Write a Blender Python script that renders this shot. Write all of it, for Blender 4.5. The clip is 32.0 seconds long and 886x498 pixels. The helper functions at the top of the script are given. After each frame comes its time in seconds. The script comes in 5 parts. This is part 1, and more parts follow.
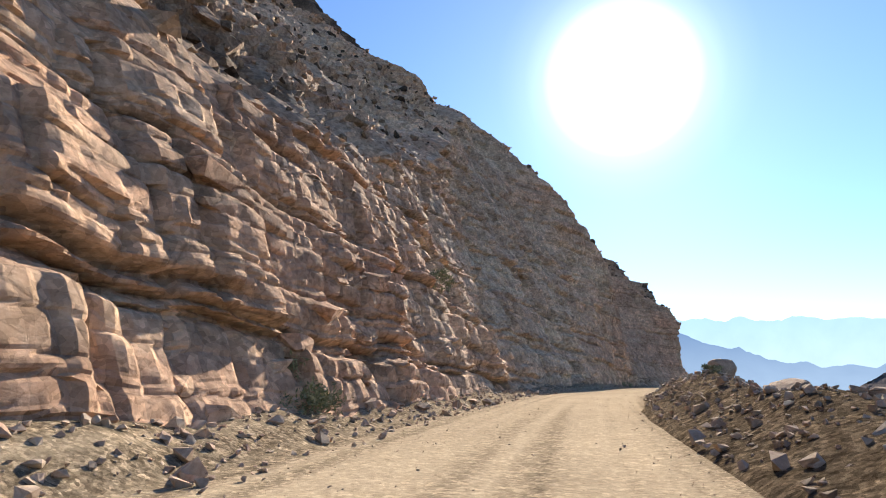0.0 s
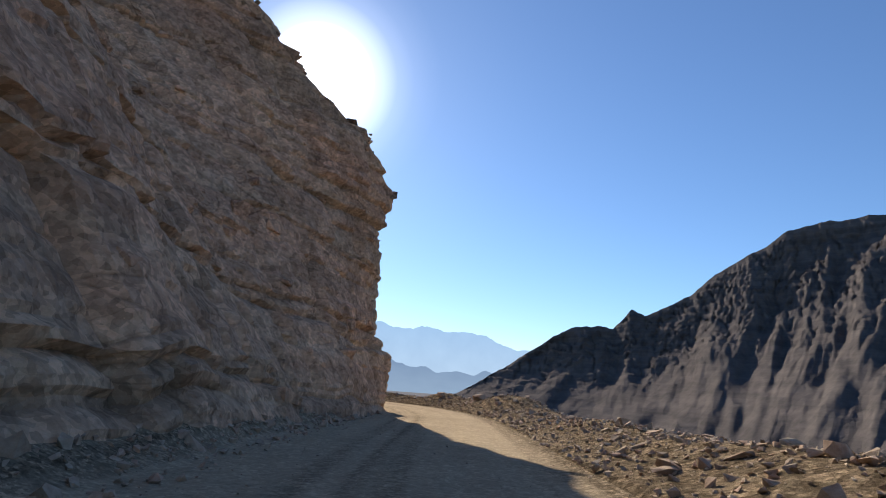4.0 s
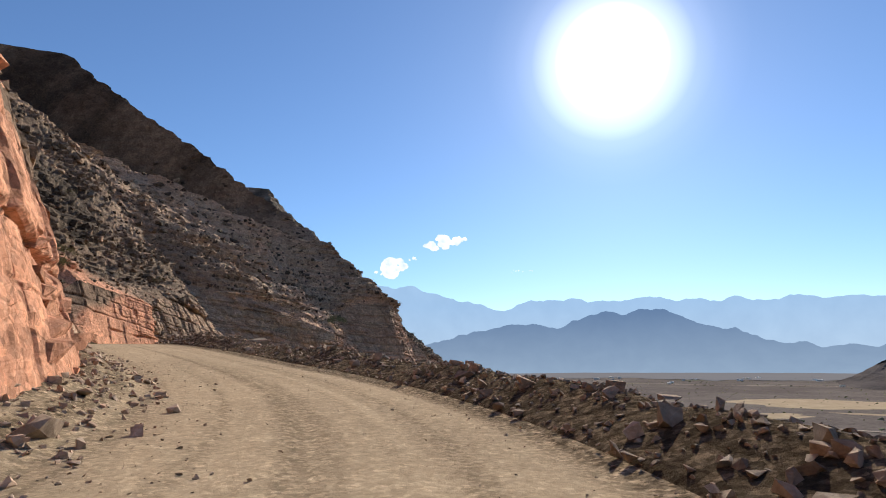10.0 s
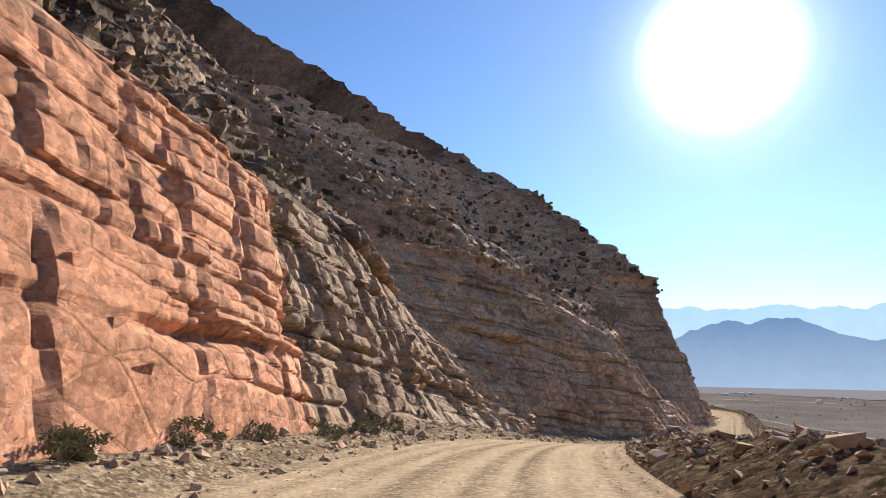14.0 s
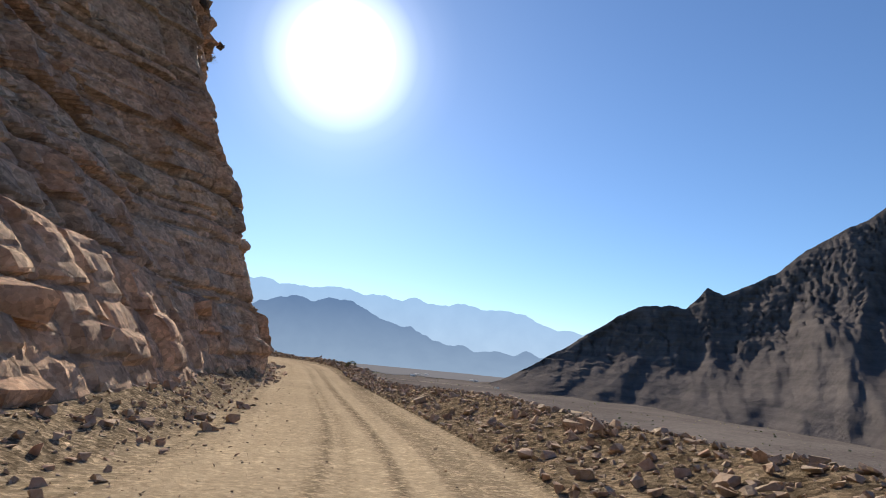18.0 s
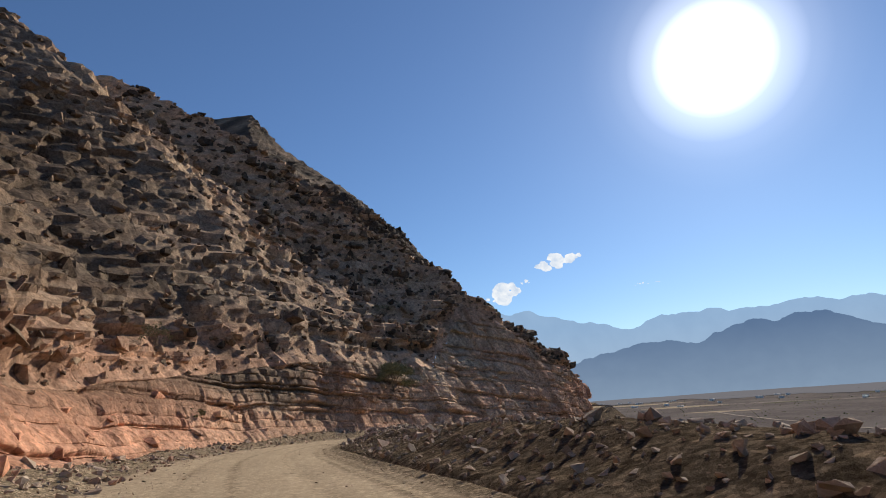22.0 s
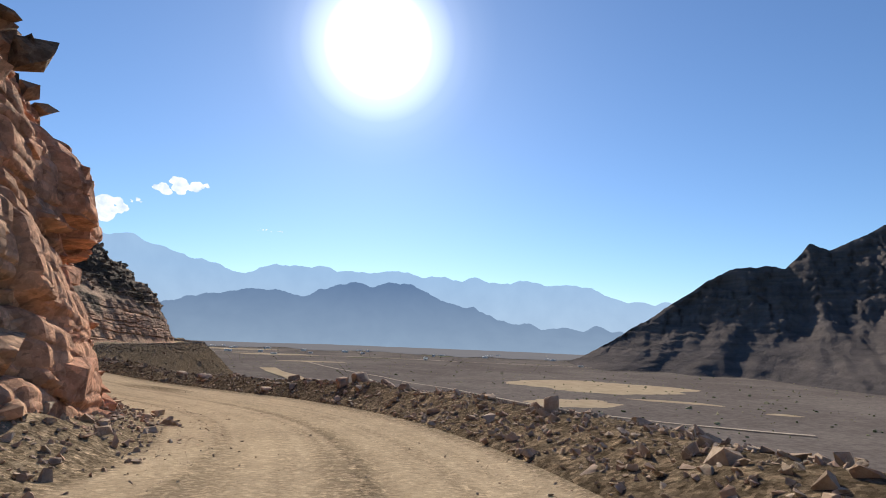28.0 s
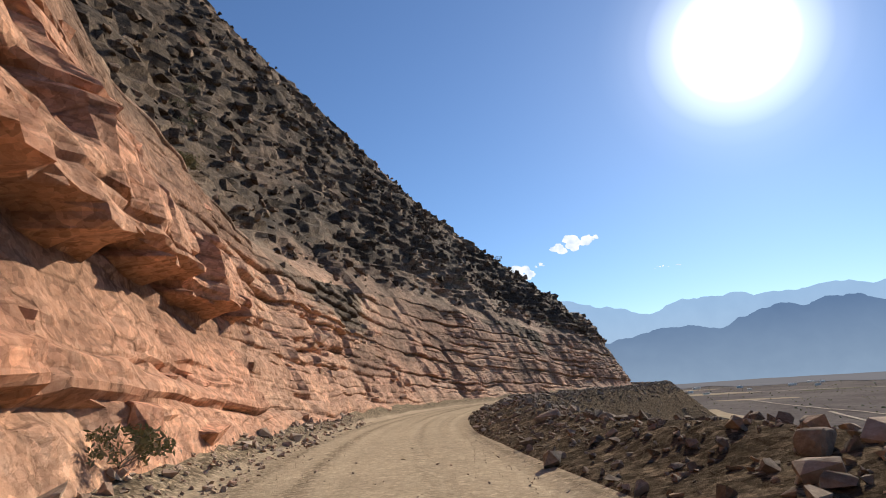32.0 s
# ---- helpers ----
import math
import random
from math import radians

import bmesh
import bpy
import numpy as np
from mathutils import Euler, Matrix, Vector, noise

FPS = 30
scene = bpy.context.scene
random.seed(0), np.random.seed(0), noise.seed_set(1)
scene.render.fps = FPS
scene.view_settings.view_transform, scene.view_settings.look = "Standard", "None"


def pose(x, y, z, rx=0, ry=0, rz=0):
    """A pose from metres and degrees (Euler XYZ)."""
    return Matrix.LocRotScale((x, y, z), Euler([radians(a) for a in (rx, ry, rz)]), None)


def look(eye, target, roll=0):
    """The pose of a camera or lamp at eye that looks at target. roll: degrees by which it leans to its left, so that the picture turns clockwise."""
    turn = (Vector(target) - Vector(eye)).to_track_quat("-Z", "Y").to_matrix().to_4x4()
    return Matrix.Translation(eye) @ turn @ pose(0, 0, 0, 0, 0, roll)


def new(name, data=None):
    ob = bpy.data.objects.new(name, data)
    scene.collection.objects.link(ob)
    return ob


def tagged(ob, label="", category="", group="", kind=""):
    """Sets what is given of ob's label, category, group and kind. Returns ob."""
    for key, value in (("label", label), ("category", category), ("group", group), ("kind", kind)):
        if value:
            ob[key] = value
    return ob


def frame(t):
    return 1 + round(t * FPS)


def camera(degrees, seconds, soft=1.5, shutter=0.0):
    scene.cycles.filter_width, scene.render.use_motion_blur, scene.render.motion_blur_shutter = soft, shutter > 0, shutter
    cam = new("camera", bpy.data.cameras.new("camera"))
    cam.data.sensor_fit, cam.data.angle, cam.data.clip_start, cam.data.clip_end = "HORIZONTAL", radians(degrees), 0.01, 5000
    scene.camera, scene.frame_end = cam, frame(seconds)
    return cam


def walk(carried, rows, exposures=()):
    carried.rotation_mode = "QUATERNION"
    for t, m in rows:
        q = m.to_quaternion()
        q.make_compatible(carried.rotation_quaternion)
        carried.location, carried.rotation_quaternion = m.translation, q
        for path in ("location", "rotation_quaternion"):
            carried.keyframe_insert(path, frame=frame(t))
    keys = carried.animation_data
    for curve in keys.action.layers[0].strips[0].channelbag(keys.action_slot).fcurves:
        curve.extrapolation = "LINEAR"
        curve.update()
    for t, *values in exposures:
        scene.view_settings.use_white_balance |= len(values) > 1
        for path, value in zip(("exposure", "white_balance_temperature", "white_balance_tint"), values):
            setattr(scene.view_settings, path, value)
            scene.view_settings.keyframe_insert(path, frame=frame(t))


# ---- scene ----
cam = camera(74.6, 32.0, soft=1.0)
PATH = [
    (0, (-6.48, -0.48, 0.00), (-9.582, 8.790, 2.110), 0.22),
    (0.5, (-7.92, 12.96, 0.04), (-9.942, 22.519, 2.286), -2.39),
    (1, (-9.00, 27.36, 0.04), (-9.513, 37.125, 2.231), 0.26),
    (1.5, (-9.63, 42.06, 0.00), (-9.141, 51.799, 2.197), 2.95),
    (2, (-8.50, 56.97, -0.07), (-7.388, 66.651, 2.238), 3.12),
    (2.5, (-6.79, 71.43, -0.18), (-5.311, 81.057, 2.095), 3.32),
    (3, (-5.66, 85.00, -0.31), (-4.167, 94.625, 1.958), 2.33),
    (3.5, (-4.69, 97.69, -0.46), (-2.904, 107.275, 1.770), 2.44),
    (4, (-3.11, 109.48, -0.63), (-0.711, 118.940, 1.570), 4.22),
    (4.5, (-0.70, 120.61, -0.82), (2.380, 129.864, 1.414), 7.01),
    (5, (2.36, 131.35, -1.00), (5.740, 140.495, 1.239), 9.06),
    (5.5, (5.23, 141.92, -1.19), (8.077, 151.255, 0.979), 8.71),
    (6, (6.76, 152.53, -1.37), (8.017, 162.246, 0.604), 5.40),
    (6.5, (6.15, 162.97, -1.56), (5.264, 172.746, 0.343), 1.67),
    (7, (3.12, 172.68, -1.75), (-0.188, 181.889, 0.320), -2.53),
    (7.5, (-1.96, 181.19, -1.94), (-7.074, 189.474, 0.356), -3.79),
    (8, (-8.05, 188.69, -2.13), (-13.789, 196.587, 0.054), -3.18),
    (8.5, (-14.14, 195.95, -2.26), (-19.774, 203.896, 0.003), -5.71),
    (9, (-19.23, 203.78, -2.28), (-23.572, 212.573, -0.322), -3.27),
    (9.5, (-22.70, 212.32, -2.19), (-25.465, 221.759, -0.365), 0.00),
    (10, (-25.33, 221.06, -1.99), (-28.297, 230.419, -0.121), -0.52),
    (10.5, (-29.06, 229.58, -1.68), (-33.131, 238.475, 0.383), -3.0),
    (11, (-35.09, 237.36, -1.24), (-40.457, 245.506, 0.964), -5.2),
    (11.5, (-42.95, 244.25, -0.65), (-49.642, 251.285, 1.737), -1.47),
    (12, (-51.82, 250.87, 0.11), (-59.137, 257.255, 2.496), -0.15),
    (12.5, (-61.10, 257.51, 0.81), (-68.435, 263.949, 2.994), -0.69),
    (13, (-70.24, 264.43, 1.21), (-77.163, 271.331, 3.304), 0.22),
    (13.5, (-78.38, 272.52, 1.31), (-84.181, 280.406, 3.372), -0.22),
    (14, (-84.64, 282.21, 1.12), (-89.142, 290.904, 3.138), 0.43),
    (14.5, (-88.89, 292.61, 0.64), (-92.149, 301.850, 2.641), 0.81),
    (15, (-91.54, 302.89, -0.09), (-93.869, 312.412, 1.888), 0.28),
    (15.5, (-93.02, 312.81, -1.05), (-94.561, 322.502, 0.871), 0.14),
    (16, (-93.56, 322.26, -2.19), (-94.354, 332.063, -0.362), -0.08),
    (16.5, (-93.43, 331.45, -3.33), (-93.421, 341.303, -1.618), -0.88),
    (17, (-92.62, 340.57, -4.29), (-91.382, 350.333, -2.508), 0.07),
    (17.5, (-91.11, 349.58, -5.07), (-89.121, 359.201, -3.223), 2.94),
    (18, (-89.33, 358.50, -5.66), (-87.213, 368.104, -3.833), 5.38),
    (18.5, (-88.02, 367.45, -6.07), (-86.393, 377.149, -4.264), 6.40),
    (19, (-87.63, 376.40, -6.30), (-86.555, 386.170, -4.483), 3.15),
    (19.5, (-87.80, 385.27, -6.36), (-87.326, 395.050, -4.336), 0.73),
    (20, (-88.02, 394.06, -6.24), (-87.818, 403.840, -4.185), -0.67),
    (20.5, (-88.20, 402.84, -6.07), (-88.208, 412.654, -4.130), 0.32),
    (21, (-88.79, 411.69, -5.95), (-89.846, 421.419, -3.873), 1.23),
    (21.5, (-91.02, 420.34, -5.89), (-93.932, 429.688, -3.644), -1.37),
    (22, (-95.66, 428.06, -5.89), (-100.324, 436.620, -3.405), -4.40),
    (22.5, (-101.81, 434.56, -5.95), (-107.997, 442.081, -3.691), 0.17),
    (23, (-108.33, 440.29, -6.06), (-115.090, 447.301, -3.789), -0.30),
    (23.5, (-114.46, 446.06, -6.23), (-120.703, 453.569, -4.058), -0.69),
    (24, (-119.40, 452.56, -6.45), (-124.022, 461.188, -4.419), 0.00),
    (24.5, (-122.75, 459.91, -6.73), (-125.935, 469.173, -4.729), -0.42),
    (25, (-124.58, 467.86, -7.06), (-126.431, 477.512, -5.226), 0.21),
    (25.5, (-125.02, 476.09, -7.47), (-125.340, 485.945, -5.785), 0.28),
    (26, (-124.34, 484.40, -7.94), (-123.438, 494.215, -6.270), 4.04),
    (26.5, (-122.83, 492.60, -8.47), (-121.181, 502.345, -6.924), 0.74),
    (27, (-120.87, 500.66, -9.07), (-118.923, 510.344, -7.524), -0.82),
    (27.5, (-119.02, 508.67, -9.72), (-117.169, 518.388, -8.230), 0.30),
    (28, (-117.84, 516.76, -10.43), (-116.538, 526.561, -8.965), 2.26),
    (28.5, (-117.59, 524.82, -11.11), (-117.330, 534.704, -9.581), 3.17),
    (29, (-118.50, 532.72, -11.69), (-119.772, 542.488, -9.974), 2.62),
    (29.5, (-120.85, 540.18, -12.18), (-123.882, 549.539, -10.383), 2.25),
    (30, (-124.67, 546.87, -12.57), (-129.434, 555.433, -10.578), 0.40),
    (30.5, (-129.36, 552.90, -12.86), (-134.991, 560.867, -10.677), -1.19),
    (31, (-134.13, 558.82, -13.07), (-139.775, 566.778, -10.882), -1.79),
    (31.5, (-138.73, 564.83, -13.19), (-144.060, 573.006, -11.010), -2.33),
    (32, (-143.20, 570.89, -13.23), (-148.106, 579.305, -10.945), -4.07),
]
EXPOSURES = [(0, 1.2), (1, 0.8), (2, 0.78), (3, 0.9), (3.5, 0.75), (5.5, 0.27), (6, 0.2), (7, 0.05), (8, 0.32), (9, 0.47), (11, 0.53), (12, 0.71), (13, 0.74), (14, 0.95), (16.5, 0.66), (17, 0.57), (19, 0.46), (20, 0.24), (21.5, 0.03), (23, 0.63), (24, 1.04), (24.5, 1.0), (26, 0.88), (28.5, 0.2), (29, 0.02), (30, -0.02), (30.5, 0.16), (32, 0.35)]
walk(cam, [(t, look(eye, target, roll)) for t, eye, target, roll in PATH], EXPOSURES)

# ---- light ----
SUN_EL = radians(27.4)
SUN_DIR = Vector((0.0, math.cos(SUN_EL), math.sin(SUN_EL)))

world = bpy.data.worlds.new("sky")
world.use_nodes = True
scene.world = world
wn, wl = world.node_tree.nodes, world.node_tree.links
wn.clear()
sky = wn.new("ShaderNodeTexSky")
sky.sky_type, sky.sun_disc = "NISHITA", False
sky.sun_elevation, sky.sun_rotation = SUN_EL, 0.0
sky.altitude, sky.air_density, sky.dust_density, sky.ozone_density = 300, 1.0, 0.15, 4.0
background = wn.new("ShaderNodeBackground")
background.inputs["Strength"].default_value = 0.085
world_out = wn.new("ShaderNodeOutputWorld")
tint = wn.new("ShaderNodeMix")
tint.data_type, tint.blend_type = "RGBA", "MULTIPLY"
tint.inputs[0].default_value = 1.0
tint.inputs[7].default_value = (0.85, 0.97, 1.11, 1)
wl.new(sky.outputs["Color"], tint.inputs[6])
wl.new(tint.outputs[2], background.inputs["Color"])
# the sun's aureole and lens glare, painted into the sky as a soft bright disc
coords = wn.new("ShaderNodeTexCoord")
toward = wn.new("ShaderNodeVectorMath")
toward.operation = "DOT_PRODUCT"
toward.inputs[1].default_value = SUN_DIR
wl.new(coords.outputs["Generated"], toward.inputs[0])
glow = wn.new("ShaderNodeValToRGB")
glow.color_ramp.interpolation = "B_SPLINE"
ends = glow.color_ramp.elements
ends[0].position, ends[0].color = 0.980, (0, 0, 0, 1)
ends[1].position, ends[1].color = 0.999, (1, 1, 1, 1)
for place_, bright in ((0.990, 0.03), (0.9950, 0.12), (0.9975, 0.4)):
    ends.new(place_).color = (bright, bright, bright, 1)
wl.new(toward.outputs["Value"], glow.inputs["Fac"])
halo = wn.new("ShaderNodeBackground")
halo.inputs["Strength"].default_value = 1.65
wl.new(glow.outputs["Color"], halo.inputs["Color"])
both = wn.new("ShaderNodeAddShader")
wl.new(background.outputs[0], both.inputs[0])
wl.new(halo.outputs[0], both.inputs[1])
wl.new(both.outputs[0], world_out.inputs["Surface"])

sun = new("sun", bpy.data.lights.new("sun", "SUN"))
sun.data.energy, sun.data.angle, sun.data.color = 5.4, radians(0.5), (1.0, 0.89, 0.74)
sun.matrix_world = look(SUN_DIR * 100, (0, 0, 0))


# ---- materials ----
def material(name, build, rough=0.95, gloss=0.1):
    mat = bpy.data.materials.new(name)
    mat.use_nodes = True
    tree = mat.node_tree
    shader = tree.nodes["Principled BSDF"]
    shader.inputs["Roughness"].default_value = rough
    shader.inputs["Specular IOR Level"].default_value = gloss
    build(tree, shader)
    return mat


def noise_node(tree, scale, detail=6.0, rough=0.6, stretch=None, kind="ShaderNodeTexNoise"):
    place = tree.nodes.new("ShaderNodeNewGeometry")
    out = place.outputs["Position"]
    if stretch:
        warp = tree.nodes.new("ShaderNodeVectorMath")
        warp.operation = "MULTIPLY"
        warp.inputs[1].default_value = stretch
        tree.links.new(out, warp.inputs[0])
        out = warp.outputs[0]
    n = tree.nodes.new(kind)
    n.inputs["Scale"].default_value = scale
    n.inputs["Detail"].default_value = detail
    n.inputs["Roughness"].default_value = rough
    tree.links.new(out, n.inputs["Vector"])
    return n.outputs["Fac"]


def ramp(tree, fac, stops):
    r = tree.nodes.new("ShaderNodeValToRGB")
    e = r.color_ramp.elements
    e[0].position, e[0].color = stops[0][0], (*stops[0][1], 1)
    e[1].position, e[1].color = stops[-1][0], (*stops[-1][1], 1)
    for p, c in stops[1:-1]:
        e.new(p).color = (*c, 1)
    tree.links.new(fac, r.inputs["Fac"])
    return r.outputs["Color"]


def mix(tree, fac, a, b, mode="MIX"):
    m = tree.nodes.new("ShaderNodeMix")
    m.data_type, m.blend_type = "RGBA", mode
    for sock, v in ((m.inputs[0], fac), (m.inputs[6], a), (m.inputs[7], b)):
        if hasattr(v, "is_linked"):
            tree.links.new(v, sock)
        else:
            sock.default_value = v if isinstance(v, (int, float)) else (*v, 1)
    return m.outputs[2]


def bumped(tree, shader, *layers):
    last = None
    for fac, strength, dist in layers:
        b = tree.nodes.new("ShaderNodeBump")
        b.inputs["Strength"].default_value, b.inputs["Distance"].default_value = strength, dist
        tree.links.new(fac, b.inputs["Height"])
        if last:
            tree.links.new(last, b.inputs["Normal"])
        last = b.outputs["Normal"]
    tree.links.new(last, shader.inputs["Normal"])


def attr(tree, name):
    a = tree.nodes.new("ShaderNodeAttribute")
    a.attribute_name = name
    return a.outputs["Fac"]


def crack_node(tree, scale, stretch):
    place = tree.nodes.new("ShaderNodeNewGeometry")
    bend = tree.nodes.new("ShaderNodeTexNoise")
    bend.inputs["Scale"].default_value = scale * 1.5
    tree.links.new(place.outputs["Position"], bend.inputs["Vector"])
    add = tree.nodes.new("ShaderNodeVectorMath")
    add.operation = "MULTIPLY_ADD"
    add.inputs[1].default_value = (0.22 / scale,) * 3
    tree.links.new(bend.outputs["Color"], add.inputs[0])
    tree.links.new(place.outputs["Position"], add.inputs[2])
    warp = tree.nodes.new("ShaderNodeVectorMath")
    warp.operation = "MULTIPLY"
    warp.inputs[1].default_value = stretch
    tree.links.new(add.outputs[0], warp.inputs[0])
    v = tree.nodes.new("ShaderNodeTexVoronoi")
    v.feature = "DISTANCE_TO_EDGE"
    v.inputs["Scale"].default_value = scale
    tree.links.new(warp.outputs[0], v.inputs["Vector"])
    return v.outputs["Distance"]


def cell_node(tree, scale, stretch):
    """A random tone for each block of jointed rock."""
    place = tree.nodes.new("ShaderNodeNewGeometry")
    bend = tree.nodes.new("ShaderNodeTexNoise")
    bend.inputs["Scale"].default_value = scale * 2
    tree.links.new(place.outputs["Position"], bend.inputs["Vector"])
    add = tree.nodes.new("ShaderNodeVectorMath")
    add.operation = "MULTIPLY_ADD"
    add.inputs[1].default_value = (0.25 / scale,) * 3
    tree.links.new(bend.outputs["Color"], add.inputs[0])
    tree.links.new(place.outputs["Position"], add.inputs[2])
    warp = tree.nodes.new("ShaderNodeVectorMath")
    warp.operation = "MULTIPLY"
    warp.inputs[1].default_value = stretch
    tree.links.new(add.outputs[0], warp.inputs[0])
    v = tree.nodes.new("ShaderNodeTexVoronoi")
    v.inputs["Scale"].default_value = scale
    tree.links.new(warp.outputs[0], v.inputs["Vector"])
    split = tree.nodes.new("ShaderNodeSeparateColor")
    tree.links.new(v.outputs["Color"], split.inputs[0])
    return split.outputs[0]


def rock_look(tree, shader):
    grain = noise_node(tree, 2.6, 12, 0.82)
    broad = noise_node(tree, 0.09, 4, 0.55)
    beds = noise_node(tree, 1.0, 5, 0.6, (0.05, 0.05, 0.9))
    fresh = ramp(tree, grain, [(0.25, (0.37, 0.165, 0.095)), (0.5, (0.56, 0.285, 0.18)), (0.75, (0.70, 0.43, 0.30))])
    buff = ramp(tree, grain, [(0.25, (0.38, 0.28, 0.185)), (0.5, (0.62, 0.48, 0.335)), (0.78, (0.78, 0.65, 0.50))])
    # weathered rock; the dark layer also brings in painted shade with it
    weathered = ramp(tree, grain, [(0.25, (0.032, 0.025, 0.019)), (0.5, (0.082, 0.062, 0.046)), (0.78, (0.185, 0.142, 0.107))])
    scree = ramp(tree, noise_node(tree, 6.0, 8, 0.8), [(0.3, (0.09, 0.052, 0.034)), (0.5, (0.20, 0.12, 0.08)), (0.7, (0.33, 0.225, 0.158))])
    tint = mix(tree, ramp(tree, beds, [(0.42, (0, 0, 0)), (0.6, (1, 1, 1))]), buff, mix(tree, 0.28, buff, fresh))
    base = mix(tree, attr(tree, "fresh"), tint, fresh)
    base = mix(tree, attr(tree, "dark"), base, weathered)
    base = mix(tree, attr(tree, "soil"), base, scree)
    base = mix(tree, 0.5, base, ramp(tree, broad, [(0.3, (0.72, 0.7, 0.68)), (0.7, (1.1, 1.1, 1.1))]), "MULTIPLY")
    seams = crack_node(tree, 0.45, (0.9, 0.9, 1.5))
    hair = crack_node(tree, 1.3, (0.9, 0.9, 1.6))
    dim = mix(tree, 1.0, ramp(tree, seams, [(0.0, (0.18, 0.15, 0.13)), (0.035, (1, 1, 1))]), ramp(tree, hair, [(0.0, (0.55, 0.5, 0.46)), (0.04, (1, 1, 1))]), "MULTIPLY")
    patchy = ramp(tree, noise_node(tree, 0.35, 4, 0.6), [(0.46, (0, 0, 0)), (0.6, (0.45, 0.45, 0.45))])
    base = mix(tree, patchy, base, dim, "MULTIPLY")
    slabs, chips = cell_node(tree, 0.6, (0.9, 0.9, 1.15)), cell_node(tree, 2.2, (1.0, 1.0, 1.15))
    base = mix(tree, 0.6, base, ramp(tree, slabs, [(0.0, (0.62, 0.6, 0.58)), (0.5, (1, 1, 1)), (1.0, (1.25, 1.22, 1.18))]), "MULTIPLY")
    base = mix(tree, 0.6, base, ramp(tree, chips, [(0.0, (0.6, 0.58, 0.56)), (0.5, (1, 1, 1)), (1.0, (1.3, 1.27, 1.22))]), "MULTIPLY")
    flakes = cell_node(tree, 6.5, (1.0, 1.0, 1.15))
    base = mix(tree, 0.6, base, ramp(tree, flakes, [(0.0, (0.55, 0.53, 0.51)), (0.5, (1, 1, 1)), (1.0, (1.35, 1.32, 1.28))]), "MULTIPLY")
    tree.links.new(base, shader.inputs["Base Color"])
    low = ramp(tree, seams, [(0.0, (0, 0, 0)), (0.04, (1, 1, 1))])
    fine = ramp(tree, hair, [(0.0, (0, 0, 0)), (0.05, (1, 1, 1))])
    bumped(tree, shader, (low, 0.4, 0.10), (fine, 0.25, 0.03), (slabs, 0.3, 0.12), (chips, 0.8, 0.14), (flakes, 0.9, 0.06), (noise_node(tree, 0.9, 8, 0.6), 0.35, 0.2), (noise_node(tree, 5.0, 10, 0.8), 0.8, 0.08))


def soil_look(tree, shader):
    grain = noise_node(tree, 6.0, 10, 0.8)
    broad = noise_node(tree, 0.5, 5, 0.6)
    lumps, grit = cell_node(tree, 3.5, (1, 1, 1.3)), cell_node(tree, 10.0, (1, 1, 1.3))
    base = ramp(tree, grain, [(0.3, (0.06, 0.046, 0.033)), (0.5, (0.135, 0.106, 0.075)), (0.7, (0.27, 0.215, 0.155))])
    base = mix(tree, 0.6, base, ramp(tree, broad, [(0.3, (0.7, 0.68, 0.66)), (0.7, (1.15, 1.12, 1.08))]), "MULTIPLY")
    base = mix(tree, 0.7, base, ramp(tree, lumps, [(0.0, (0.5, 0.48, 0.46)), (0.6, (1, 1, 1)), (1.0, (1.7, 1.65, 1.6))]), "MULTIPLY")
    base = mix(tree, 0.7, base, ramp(tree, grit, [(0.0, (0.45, 0.44, 0.42)), (0.6, (1, 1, 1)), (1.0, (1.8, 1.75, 1.7))]), "MULTIPLY")
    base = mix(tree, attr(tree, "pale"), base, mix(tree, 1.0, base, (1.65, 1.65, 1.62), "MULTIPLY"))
    tree.links.new(base, shader.inputs["Base Color"])
    bumped(tree, shader, (noise_node(tree, 2.5, 8, 0.75), 0.9, 0.25), (lumps, 0.8, 0.10), (grit, 0.8, 0.05), (noise_node(tree, 11.0, 6, 0.75), 0.8, 0.06))


def road_look(tree, shader):
    grain = noise_node(tree, 9.0, 10, 0.8)
    broad = noise_node(tree, 0.25, 5, 0.6)
    grit, lumps = cell_node(tree, 16.0, (1, 1, 1)), cell_node(tree, 6.0, (1, 1, 1))
    dust = ramp(tree, grain, [(0.3, (0.28, 0.218, 0.15)), (0.5, (0.40, 0.322, 0.225)), (0.7, (0.48, 0.395, 0.285))])
    gravel = ramp(tree, grain, [(0.34, (0.09, 0.07, 0.048)), (0.5, (0.195, 0.155, 0.108)), (0.66, (0.36, 0.295, 0.215))])
    speck = mix(tree, 1.0, ramp(tree, grit, [(0.0, (0.4, 0.39, 0.37)), (0.6, (1, 1, 1)), (1.0, (1.9, 1.85, 1.8))]), ramp(tree, lumps, [(0.0, (0.55, 0.53, 0.51)), (0.6, (1, 1, 1)), (1.0, (1.5, 1.47, 1.44))]), "MULTIPLY")
    gravel = mix(tree, 0.75, gravel, speck, "MULTIPLY")
    dust = mix(tree, 0.22, dust, speck, "MULTIPLY")
    base = mix(tree, attr(tree, "loose"), dust, gravel)
    base = mix(tree, 0.6, base, ramp(tree, broad, [(0.3, (0.8, 0.78, 0.76)), (0.7, (1.12, 1.1, 1.06))]), "MULTIPLY")
    tree.links.new(base, shader.inputs["Base Color"])
    bumped(tree, shader, (noise_node(tree, 3.0, 8, 0.75), 0.5, 0.06), (grit, 0.35, 0.02), (noise_node(tree, 22.0, 6, 0.75), 0.6, 0.025))


